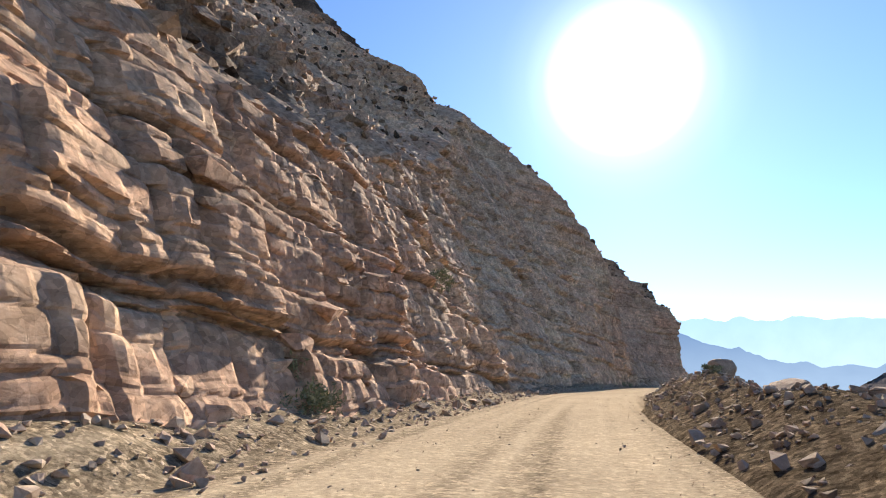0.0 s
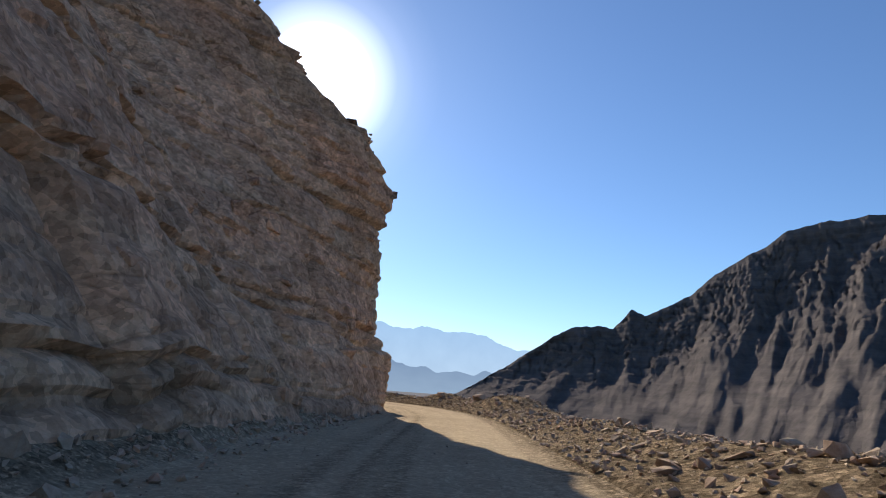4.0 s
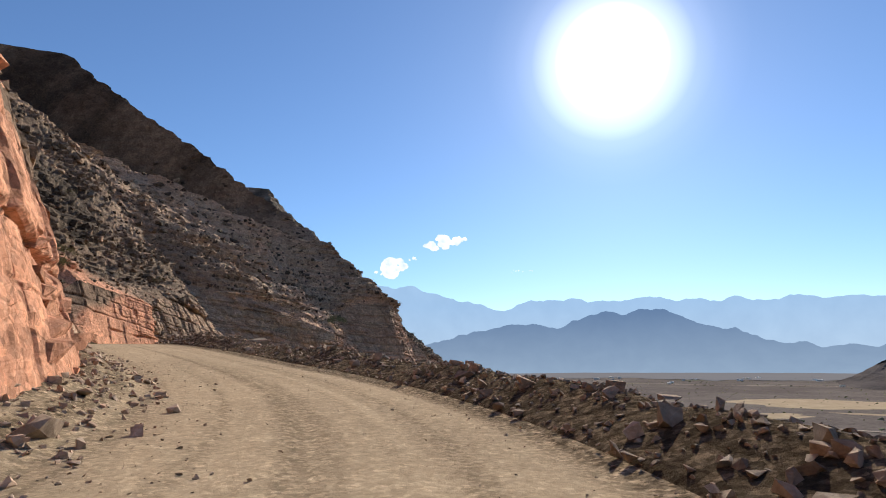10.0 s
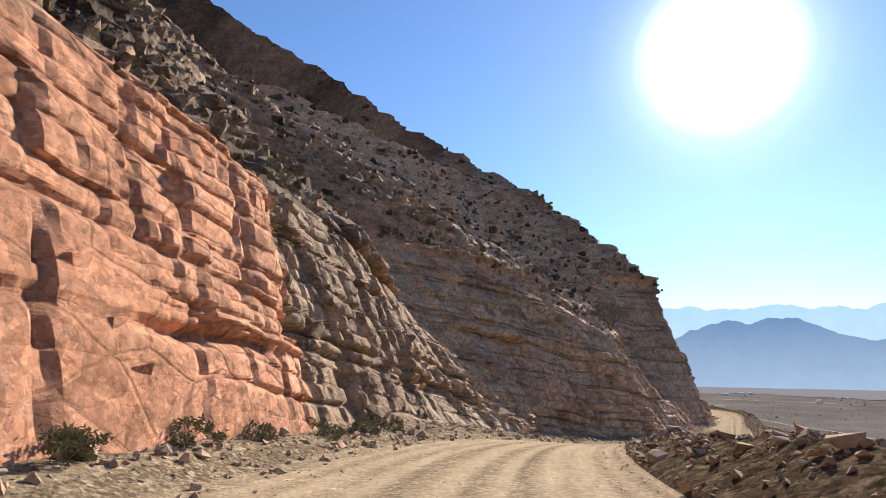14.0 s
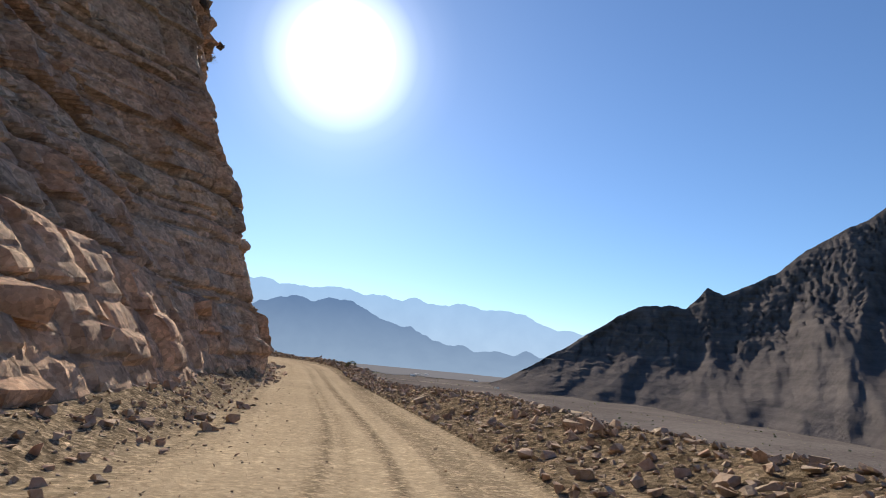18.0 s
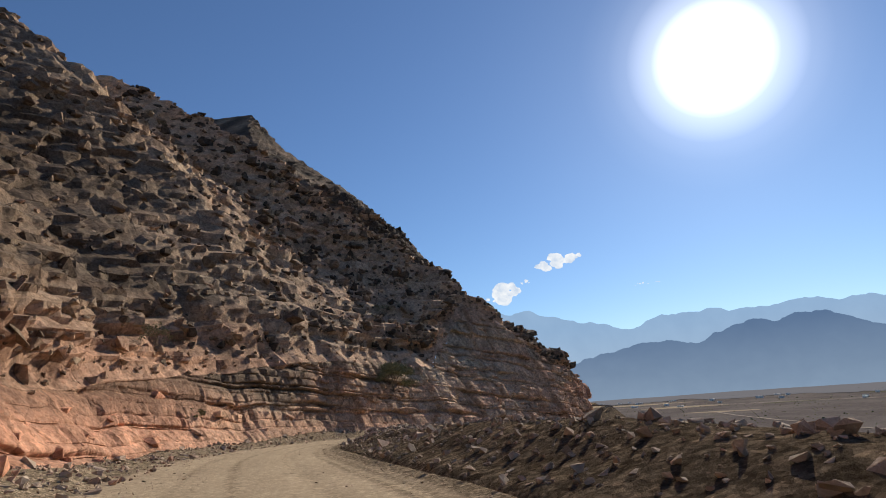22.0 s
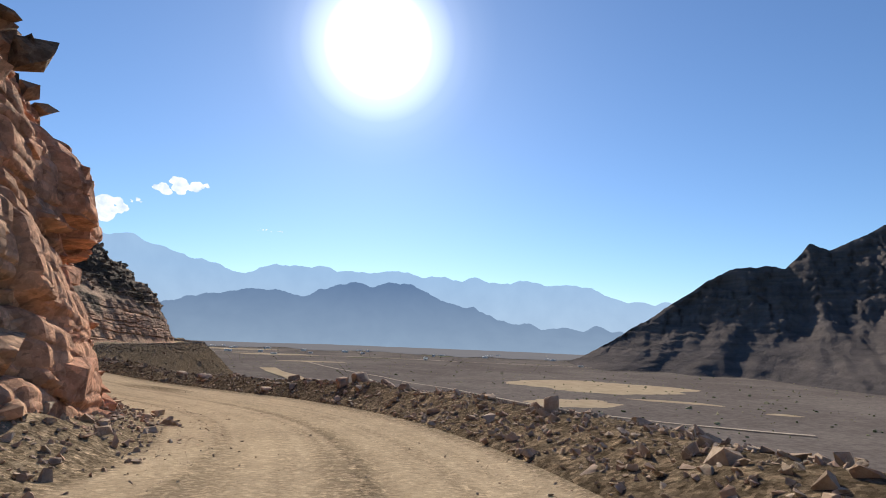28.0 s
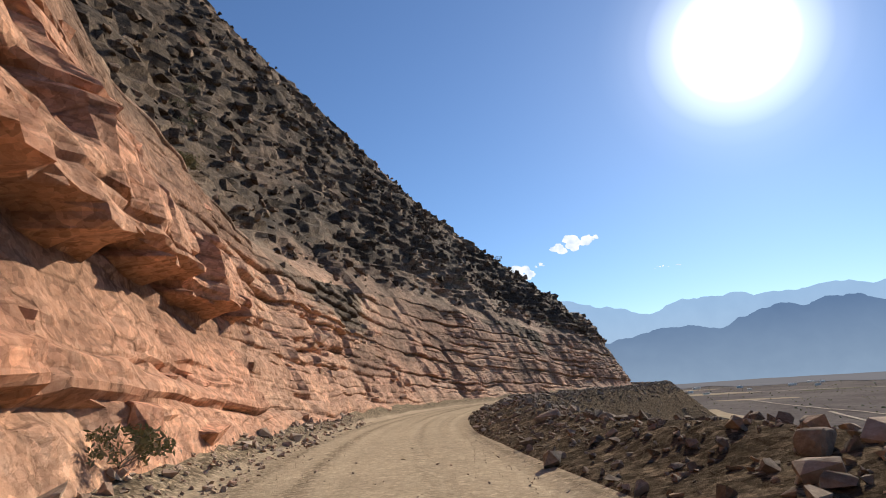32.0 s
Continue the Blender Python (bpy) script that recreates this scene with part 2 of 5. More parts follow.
def plain_look(tree, shader):
    grain = noise_node(tree, 0.12, 10, 0.7)
    broad = noise_node(tree, 0.006, 6, 0.6)
    base = mix(tree, ramp(tree, broad, [(0.42, (0, 0, 0)), (0.62, (1, 1, 1))]), ramp(tree, grain, [(0.3, (0.085, 0.072, 0.066)), (0.7, (0.165, 0.142, 0.128))]), ramp(tree, grain, [(0.3, (0.115, 0.098, 0.088)), (0.7, (0.21, 0.182, 0.162))]))
    tree.links.new(base, shader.inputs["Base Color"])


def hill_look(tree, shader):
    grain = noise_node(tree, 0.03, 10, 0.72, (1, 1, 0.35))
    beds = noise_node(tree, 0.03, 5, 0.6, (0.1, 0.1, 1.5))
    base = mix(tree, 0.5, ramp(tree, grain, [(0.3, (0.072, 0.065, 0.064)), (0.7, (0.155, 0.136, 0.127))]), ramp(tree, beds, [(0.4, (0.065, 0.058, 0.057)), (0.65, (0.14, 0.12, 0.11))]))
    tree.links.new(base, shader.inputs["Base Color"])
    bumped(tree, shader, (noise_node(tree, 0.02, 8, 0.7), 1.0, 12.0))


ROCK = material("rock", rock_look)
ROAD = material("road_dust", road_look, 1.0, 0.0)
SOIL = material("berm_soil", soil_look, 1.0, 0.0)
PLAIN = material("valley_plain", plain_look, 1.0, 0.0)
HILL = material("hill_rock", hill_look, 1.0, 0.0)


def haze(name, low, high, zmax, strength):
    """A far ridge's glowing colour, with the haze of kilometres of bright air painted in."""
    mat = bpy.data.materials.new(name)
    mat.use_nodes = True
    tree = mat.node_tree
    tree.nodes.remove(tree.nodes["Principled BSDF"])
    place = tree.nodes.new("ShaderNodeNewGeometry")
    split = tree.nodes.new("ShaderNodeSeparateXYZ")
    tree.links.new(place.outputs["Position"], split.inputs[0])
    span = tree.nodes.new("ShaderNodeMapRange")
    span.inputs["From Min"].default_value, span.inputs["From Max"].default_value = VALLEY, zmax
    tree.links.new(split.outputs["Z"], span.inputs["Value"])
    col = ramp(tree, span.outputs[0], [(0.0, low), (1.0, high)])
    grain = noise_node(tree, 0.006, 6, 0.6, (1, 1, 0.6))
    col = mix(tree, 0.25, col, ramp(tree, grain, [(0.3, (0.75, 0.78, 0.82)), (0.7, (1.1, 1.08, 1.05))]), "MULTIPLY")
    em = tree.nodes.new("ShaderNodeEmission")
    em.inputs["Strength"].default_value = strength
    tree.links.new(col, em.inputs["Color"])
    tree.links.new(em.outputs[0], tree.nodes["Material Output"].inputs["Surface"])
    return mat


VALLEY = -95.0

# ---- the road's line ----
H_EYE = 1.5


def road_line():
    """The line of the drive, carried on before its start and past its end, every half metre."""
    pts = [Vector(e) - Vector((0, 0, H_EYE)) for t, e, g, r in PATH]
    ts = [t for t, e, g, r in PATH]
    fine, tt = [], []
    for i in range(len(pts) - 1):
        a, b = pts[i], pts[i + 1]
        m0 = (pts[i + 1] - pts[max(i - 1, 0)]) * (0.5 if i else 1.0)
        m1 = (pts[min(i + 2, len(pts) - 1)] - pts[i]) * (0.5 if i + 2 < len(pts) else 1.0)
        for k in range(24):
            u = k / 24
            fine.append(a * (2 * u**3 - 3 * u**2 + 1) + m0 * (u**3 - 2 * u**2 + u) + b * (3 * u**2 - 2 * u**3) + m1 * (u**3 - u**2))
            tt.append(ts[i] + u * (ts[i + 1] - ts[i]))
    fine.append(pts[-1])
    tt.append(ts[-1])
    back = (fine[0] - fine[10]).normalized()
    head = [fine[0] + back * d + Vector((-0.0006 * d * d, 0, 0)) for d in range(110, 0, -2)]
    tail, here, step = [], fine[-1].copy(), 2.0
    yaw = math.atan2(-(fine[-1] - fine[-10]).x, (fine[-1] - fine[-10]).y)
    for k in range(170):
        d = k * step
        rate = 0.1 if d < 14 else (-0.9 if d < 96 else (0.0 if d < 150 else (1.0 if d < 210 else -0.4)))
        yaw += radians(rate) * step / 1.0 * 0.5
        here = here + Vector((-math.sin(yaw), math.cos(yaw), -0.012)) * step
        tail.append(here.copy())
    line = np.array([tuple(v) for v in head + fine + tail])
    when = np.r_[np.linspace(-5, -0.05, len(head)), tt, 32 + np.arange(1, len(tail) + 1) * step / 19.0]
    d = np.r_[0, np.cumsum(np.linalg.norm(np.diff(line[:, :2], axis=0), axis=1))]
    s = np.arange(0, d[-1], 0.5)
    out = np.stack([np.interp(s, d, line[:, k]) for k in range(3)], 1)
    return s, out, np.interp(s, d, when)


def smoothed(a, sigma):
    n = int(3 * sigma / 0.5)
    w = np.exp(-0.5 * (np.arange(-n, n + 1) * 0.5 / sigma) ** 2)
    pad = np.concatenate([2 * a[:1] - a[n:0:-1], a, 2 * a[-1:] - a[-2 : -n - 2 : -1]])
    return np.stack([np.convolve(pad[:, k], w / w.sum(), "valid") for k in range(a.shape[1])], 1)


S, LINE, WHEN = road_line()
LINE = smoothed(LINE, 2.0)
BROAD = smoothed(LINE, 38.0)


def left_of(a):
    d = np.gradient(a[:, :2], axis=0)
    d /= np.linalg.norm(d, axis=1, keepdims=True)
    return np.stack([-d[:, 1], d[:, 0]], 1)


LEFT, LEFT_BROAD = left_of(smoothed(LINE, 3.0)), left_of(BROAD)


def ease(x, a, b):
    u = np.clip((x - a) / (b - a), 0, 1)
    return u * u * (3 - 2 * u)


def lay(s, n, z):
    """World places for arrays of: metres along the road, metres to its left, height over the road."""
    i = np.clip(s / 0.5, 0, len(S) - 1.001)
    k = i.astype(int)
    f = (i - k)[..., None]
    pick = lambda a: a[k] * (1 - f) + a[k + 1] * f
    g = (ease(np.abs(n), 8, 70) * 0.85)[..., None]
    centre = pick(LINE) * (1 - g) + pick(BROAD) * g
    side = pick(LEFT) * (1 - g) + pick(LEFT_BROAD) * g
    side /= np.linalg.norm(side, axis=-1, keepdims=True)
    out = np.empty(s.shape + (3,))
    out[..., :2] = centre[..., :2] + side * n[..., None]
    out[..., 2] = pick(LINE)[..., 2] + z
    return out


def at_time(t):
    return float(np.interp(t, WHEN, S))


def station(rows, s):
    """Values along the road from rows of (moment of passing, value ...)."""
    a = np.array(rows, float)
    where = np.array([at_time(t) for t in a[:, 0]])
    return [np.interp(s, where, a[:, k]) for k in range(1, a.shape[1])]


# ---- noise on arrays ----
def hash01(*ks):
    h = np.zeros(np.broadcast(*ks).shape, np.uint64)
    for n, k in enumerate(ks):
        h = (h ^ (np.asarray(k).astype(np.int64).astype(np.uint64) + np.uint64(0x9E3779B9 + 7919 * n))) * np.uint64(0xBF58476D1CE4E5B9)
        h ^= h >> np.uint64(29)
    h *= np.uint64(0x94D049BB133111EB)
    h ^= h >> np.uint64(32)
    return (h & np.uint64(0xFFFFFF)).astype(float) / 0xFFFFFF


def value_noise(x, y, seed=0):
    xi, yi = np.floor(x), np.floor(y)
    fx, fy = x - xi, y - yi
    fx, fy = fx * fx * (3 - 2 * fx), fy * fy * (3 - 2 * fy)
    h = lambda a, b: hash01(xi + a, yi + b, seed + 0 * xi)
    return (h(0, 0) * (1 - fx) + h(1, 0) * fx) * (1 - fy) + (h(0, 1) * (1 - fx) + h(1, 1) * fx) * fy - 0.5


def fractal(x, y, seed=0, octaves=4):
    out, amp = 0.0, 1.0
    for k in range(octaves):
        out = out + amp * value_noise(x, y, seed + 31 * k)
        x, y, amp = x * 2.03 + 5.1, y * 2.03 + 1.7, amp * 0.5
    return out


def blocks(u, v, wide, tall, seed):
    """Bedded, jointed rock: how far each block stands out (-0.5 to 0.5), with a tilted flat face, and how deep its joints are cut (0 to 1)."""
    v = v + 0.12 * tall * fractal(u / (wide * 5), v / (tall * 6), seed + 5, 1)
    row = np.floor(v / tall)
    span = wide * (0.6 + 0.9 * hash01(row, seed + 0 * row))
    u2 = u + 0.35 * (hash01(row, seed + 8 + 0 * row) - 0.5) * (v - (row + 0.5) * tall) + 0.1 * wide * fractal(u / wide / 2, v / tall, seed + 9, 1)
    c = u2 / span + 17 * hash01(row, seed + 1 + 0 * row)
    col = np.floor(c)
    out = hash01(row, col, seed + 2 + 0 * row) - 0.5 + 0.3 * (hash01(row, seed + 3 + 0 * row) - 0.5)
    tilt = (hash01(row, col, seed + 4 + 0 * row) - 0.5) * (c - col - 0.5) + (hash01(row, col, seed + 6 + 0 * row) - 0.5) * (v / tall % 1 - 0.5)
    edge = np.minimum(np.minimum(c - col, 1 - (c - col)) * span, np.minimum(v / tall % 1, 1 - v / tall % 1) * tall)
    return out + 0.9 * tilt, np.exp(-((edge / (0.012 * tall + 0.07)) ** 2))


def sheet(name, places, mat, layers=None, shade_flat=True):
    """A mesh from a grid of places, with one value per point for each named layer."""
    rows, cols = places.shape[:2]
    me = bpy.data.meshes.new(name)
    idx = np.arange(rows * cols).reshape(rows, cols)
    quads = np.stack([idx[:-1, :-1], idx[1:, :-1], idx[1:, 1:], idx[:-1, 1:]], -1).reshape(-1, 4)
    me.vertices.add(rows * cols)
    me.vertices.foreach_set("co", places.reshape(-1))
    me.loops.add(quads.size)
    me.loops.foreach_set("vertex_index", quads.reshape(-1).astype(np.int32))
    me.polygons.add(len(quads))
    me.polygons.foreach_set("loop_start", np.arange(0, quads.size, 4, dtype=np.int32))
    me.polygons.foreach_set("use_smooth", np.full(len(quads), not shade_flat))
    for key, vals in (layers or {}).items():
        a = me.attributes.new(key, "FLOAT", "POINT")
        a.data.foreach_set("value", np.ascontiguousarray(vals, dtype=np.float32).reshape(-1))
    me.update(calc_edges=True)
    me.materials.append(mat)
    return new(name, me)


# ---- the road cut ----
# moment of passing: the foot's distance, the cut's height and lean, the slope over it (degrees), freshness of the rock,
# dark weathering with shade painted in along some stretches, how far the slope climbs before it eases
CUT = [
    (-5, 7.5, 8.0, 0.50, 50, 0.3, 0.5, 190),
    # dark raised in these two rows to paint in the cliff's shade
    (0, 7, 9.1, 0.44, 50, 0.3, 0.65, 157),
    (0.9, 5.5, 11.8, 0.36, 50, 0.3, 0.65, 151),
    (1.8, 5.6, 22.9, 0.46, 45, 0.12, 0.12, 118),
    (2.8, 5, 42.0, 0.46, 38, 0.12, 0.06, 86),
    (3.6, 4.3, 20.3, 0.08, 34, 0.2, 0.07, 68),
    (4.3, 4.3, 27.0, 0.46, 47, 0.3, 0.12, 56),
    (5, 3.7, 30.6, 0.74, 40, 0.3, 0.25, 45),
    (5.8, 2.3, 14.9, 0.08, 40, 0.3, 0.3, 53),
    (6.5, 4.9, 19.7, 0.13, 44, 0.4, 0.85, 66),
    (7.5, 6.6, 14.4, 0.42, 56, 0.85, 0.95, 190),
    (8.5, 6.5, 12.7, 0.31, 58, 0.95, 0.95, 270),
    (9.3, 5.5, 13.7, 0.17, 54, 1, 0.8, 270),
    (10.2, 5.1, 14.6, 0.24, 62, 1, 0.8, 270),
    (11, 5.6, 9.5, 0.34, 58, 0.95, 0.8, 270),
    (12, 6, 9.5, 0.40, 56, 1, 0.8, 270),
    (12.9, 5.6, 7.6, 0.45, 49, 1, 0.75, 270),
    (13.25, 5.5, 5.6, 0.60, 46, 0.85, 0.7, 270),
    (13.4, 5.5, 5.0, 0.75, 45, 0.25, 0.45, 270),
    (13.8, 5.8, 5.5, 0.70, 43, 0.25, 0.45, 250),
    (13.95, 5.7, 8.6, 0.32, 42, 1.3, 0.9, 240),
    (14.75, 5.9, 8.8, 0.26, 41, 1.3, 0.9, 220),
    (14.88, 6.6, 9.2, 0.40, 40, 0.1, 0.95, 190),
    (15.5, 7.2, 12.4, 0.51, 40, 0.12, 0.95, 186),
    (16.3, 7.8, 18.6, 0.95, 43, 0.15, 0.6, 165),
    (17.2, 8, 15.8, 0.34, 35, 0.15, 0.36, 135),
    (18, 6, 11.9, 0.34, 38, 0.3, 0.12, 88),
    (19, 5, 16.9, 0.77, 45, 0.28, 0.12, 51),
    (19.6, 4.6, 23.4, 0.57, 42, 0.29, 0.14, 38),
    # dark raised here to paint in shade on the upper cliff
    (20, 2.9, 23.1, 0.33, 42, 0.3, 0.5, 32),
    (21, 4.5, 19.9, 0.37, 45, 0.4, 0.8, 59),
    (22.5, 6.5, 6.5, 0.85, 50, 0.8, 1, 170),
    (23.5, 5.5, 3.4, 0.82, 40, 0.7, 1, 214),
    (24.3, 4.8, 5.0, 0.48, 39, 0.6, 1, 180),
    (25.3, 5.6, 7.0, 0.30, 44, 0.4, 0.6, 170),
    (26.3, 4.9, 7.2, 0.57, 38, 0.3, 0.2, 150),
    (27.2, 5.6, 18.4, 0.55, 41, 0.3, 0.15, 96),
    (28.2, 6, 9.5, 0.33, 28, 0.35, 0.15, 57),
    # dark near 1 from here on also paints in the slope's shade
    (29.5, 5.2, 9.7, 0.30, 39, 0.8, 1, 58),
    (30.5, 5, 10.0, 0.47, 49, 0.85, 1, 64),
    (31.5, 4.5, 15.0, 0.45, 51, 0.8, 1, 50),
    (32.1, 4.3, 20.4, 0.30, 48, 0.75, 0.9, 55),
    (32.5, 4.2, 25.0, 0.27, 47, 0.7, 1, 55),
    (33.1, 4.2, 15.0, 0.40, 51, 0.65, 1, 75),
    (34, 4, 10.1, 0.47, 51, 0.6, 1, 111),
    (36, 4.6, 14.5, 0.62, 57, 0.5, 1, 179),
    (40, 3.1, 10.6, 0.51, 44, 0.4, 1, 137),
    (52, 6, 10.6, 0.38, 40, 0.4, 1, 120),
]


# moment of passing: how far scree has run down over the cut
SCREE = [(-5, 0), (21.6, 0), (22.2, 0.7), (24.2, 0.7), (24.8, 0), (29.0, 0), (29.8, 0.5), (33.5, 0.5), (36, 0.4), (52, 0.4)]


def hard_bed(sg, z):
    """A thick hard bed that overhangs the scree on the last cut (0 to 1), and the hollow below it."""
    along = ease(sg, at_time(28.9), at_time(29.6)) * (1 - ease(sg, at_time(33.0), at_time(33.8)))
    under = 5.2 + 2.4 * fractal(sg / 13, sg * 0, 91, 2) + 0.7 * (hash01(np.floor(sg / 1.9), 92 + 0 * sg) - 0.5)
    thick = 2.0 + 1.6 * hash01(np.floor(sg / 2.6), 93 + 0 * sg)
    bed = ease(z - under, 0.0, 0.15) * (1 - ease(z - under - thick, -0.4, 0.9))
    hollow = ease(z - under, -2.6, -0.6) * (1 - ease(z - under, 0.0, 0.15))
    return bed * along * (0.65 + 0.6 * hash01(np.floor(sg / 1.9), 94 + 0 * sg)), hollow * along


def scree_cover(sg, z):
    """Where loose scree hides the rock of the cut (0 to 1)."""
    amount = station(SCREE, sg)[0]
    bed, hollow = hard_bed(sg, z)
    return np.clip(ease(fractal(sg / 15, (z - 0.12 * sg) / 4.5, 57, 3) + 0.9 * amount - 0.62, -0.12, 0.12) * ease(z, 1.5, 3.5) + 0.8 * hollow - 1.2 * bed, 0, 1)


def cut_profile(s):
    return station(CUT, s)


def talus_height(s):
    return 0.7 + 0.5 * fractal(s / 9, s * 0, 40, 3) + 0.25 * fractal(s / 2.2, s * 0, 41, 2)


def cut_relief(sg, z, fresh):
    """How far the face of the cut stands out: thick beds cut by upright joints, smooth where freshly blasted, broken elsewhere. Also where its beds part."""
    dip = z + 0.05 * sg + 0.4 * fractal(sg / 30, z / 14, 2, 2)
    wander = (0.9 - 0.4 * fresh) * fractal(sg / 22, z / 16, 3, 2)
    big, crack0 = blocks(sg, dip, 6.0, 4.4, 11)
    mid_, crack1 = blocks(sg, dip, 2.4, 1.7, 23)
    small, crack2 = blocks(sg, dip, 1.1, 0.7, 37)
    # tall buttresses between upright joints where the rock was not freshly blasted
    tower, cleft = blocks(sg, dip, 3.4, 8.5, 47)
    old = np.clip(1 - 1.3 * fresh, 0, 1)
    # beds of unequal hardness stand forward or are worn back along the whole face
    bed = np.floor(dip / 3.1)
    shelf = (0.55 - 0.3 * fresh) * (hash01(bed, 71 + 0 * bed) - 0.5)
    rugged = 0.62 - 0.44 * fresh + (0.7 - 0.2 * fresh) * ease(fractal(sg / 12, z / 7, 58, 2) - 0.3 * fresh, -0.2, 0.15)
    rugged = np.maximum(rugged, 0.05)
    # soft partings between thick beds are eaten back into long dark notches
    part_ = dip / 3.1 + 0.12 * fractal(sg / 6, dip * 0, 75, 2)
    near = np.abs(part_ - np.round(part_)) * 3.1
    notch = np.exp(-((near / 0.2) ** 2)) * ease(fractal(sg / 7, np.round(part_) * 9.7, 76, 2), -0.12, 0.22)
    d = shelf - 0.6 * notch + (0.8 - 0.4 * fresh) * big + (0.62 * mid_ + 0.3 * small) * rugged - (0.42 - 0.2 * fresh) * crack0 - 0.22 * crack1 * rugged - 0.12 * crack2 * rugged
    bed, hollow = hard_bed(sg, z)
    d = d + 1.3 * bed - 0.35 * hollow + old * (1.1 * tower - 0.5 * cleft)
    return d + wander + (0.1 - 0.06 * np.minimum(fresh, 1)) * fractal(sg / 0.8, z / 0.8, 59, 2), big, np.maximum(crack0, notch)


def cut_surface(sg, hg):
    """The face of the road cut at hg (0 the foot, 1 the top): distance left, height, freshness, darkness."""
    foot, high, lean, slope, fresh, dark, reach = cut_profile(sg)
    z = hg * high
    d, big, crack0 = cut_relief(sg, z, fresh)
    cover = scree_cover(sg, z)
    d = d * (1 - 0.5 * cover) - 0.15 * cover + 0.12 * cover * fractal(sg / 0.6, z / 0.5, 56, 2)
    n = foot + 0.3 + lean * z - d * ease(z, -0.5, 2.0)
    stain = ease(fractal(sg / 12, z / 9, 55, 3) + (hg - 0.75) * 1.1, 0.0, 0.4)
    freshness = np.clip(fresh * (1.2 - 0.9 * stain) + 0.25 * big, 0, 1)
    darkness = np.clip(dark * np.maximum(stain * 0.9, 0.6 * np.clip(1 - 1.4 * fresh, 0, 1)) + 0.15 * crack0, 0, 1)
    return n, z + talus_height(sg) - 0.6, freshness, darkness


def build_cut(name, s0, s1, grain=0.2):
    s = np.linspace(s0, s1, max(2, int((s1 - s0) / grain)))
    sg, hg = np.meshgrid(s, np.linspace(0, 1, 140) ** 1.1)
    n, z, freshness, darkness = cut_surface(sg, hg)
    return tagged(sheet(name, lay(sg, n, z), ROCK, {"fresh": freshness, "dark": darkness, "soil": 0.75 * scree_cover(sg, hg * cut_profile(sg)[1])}), "steep road cut of bedded orange and brown sandstone", "cliff", kind="structure")


def ledges(u, v, wide, tall, seed):
    """Level beds that weather into steps: how far each one stands out as it rises (0 to 1), and its blocks."""
    v = v + 0.5 * tall * fractal(u / (wide * 9), v / (tall * 9), seed + 5, 2)
    row = np.floor(v / tall)
    f = v / tall - row
    span = wide * (0.5 + 1.8 * hash01(row, seed + 0 * row) ** 2)
    c = u / span + 0.6 * fractal(u / wide / 1.5, v / tall / 2, seed + 9, 2) + 17 * hash01(row, seed + 1 + 0 * row)
    col = np.floor(c)
    jut = hash01(row, col, seed + 2 + 0 * row) - 0.5 + 0.7 * (hash01(row, seed + 3 + 0 * row) - 0.5)
    side = np.minimum(c - col, 1 - (c - col)) * span
    return f, jut, np.exp(-((side / (0.07 * wide + 0.03)) ** 2))


def slope_relief(sg, run, slope, high):
    a = np.radians(slope)
    rise = high + run * np.sin(a)
    back = 1 / np.tan(a)
    f0, jut0, joint0 = ledges(sg, rise, 9.0, 6.5, 71)
    f1, jut1, joint1 = ledges(sg, rise, 2.8, 1.9, 83)
    f2, jut2, joint2 = ledges(sg, rise, 1.4, 0.8, 97)
    gully = 5.0 * fractal(sg / 45, run / 90, 61, 3) + 2.2 * fractal(sg / 11, run / 30, 62, 3)
    soil = 0.5 * ease(fractal(sg / 16, run / 9, 66, 3), 0.05, 0.35)
    worn = 0.3 + 0.9 * ease(fractal(sg / 9, rise / 4, 67, 2), -0.3, 0.35)
    steps = 6.5 * back * 0.34 * (f0 - 0.5) + 1.9 * back * 0.65 * worn * (f1 - 0.5) * (1 - 0.6 * soil) + 0.8 * back * 0.4 * (f2 - 0.5) * (1 - soil)
    blocks_ = 1.1 * jut0 + (0.7 * worn * jut1 + 0.5 * jut2) * (1 - 0.7 * soil) - 0.6 * joint0 - 0.25 * joint1 * (1 - soil)
    return steps + blocks_ + 0.45 * fractal(sg / 1.2, run / 0.9, 63, 3), gully, soil


def slope_surface(sg, run):
    """The mountainside, run metres up from the top of the cut: distance left, height, darkness, scree."""
    foot, high, lean, slope, fresh, dark, reach = cut_profile(sg)
    a = np.radians(slope) * (1 - 0.12 * ease(run, 40, 170))
    n0 = foot + 0.3 + lean * high
    out, gully, soil = slope_relief(sg, run, slope, high)
    climb = np.minimum(run, reach)
    over = run - climb
    brow = cut_relief(sg, high, fresh)[0]
    grip = ease(run, 0, 5.0)
    n = n0 + np.abs(climb) * np.cos(a) + over - brow * (1 - grip) - out * grip - gully * ease(run, 0, 6)
    z = high + climb * np.sin(a) + 0.12 * over + talus_height(sg) - 0.6
    bare = fresh * (1 - ease(run + 9 * fractal(sg / 9, run / 9, 68, 3), 0, 10))
    darkness = np.clip(dark * (0.95 + 0.5 * fractal(sg / 10, run / 10, 65, 3)) - 0.15 * soil - 0.8 * bare, 0, 1)
    return n, z, darkness, soil, bare


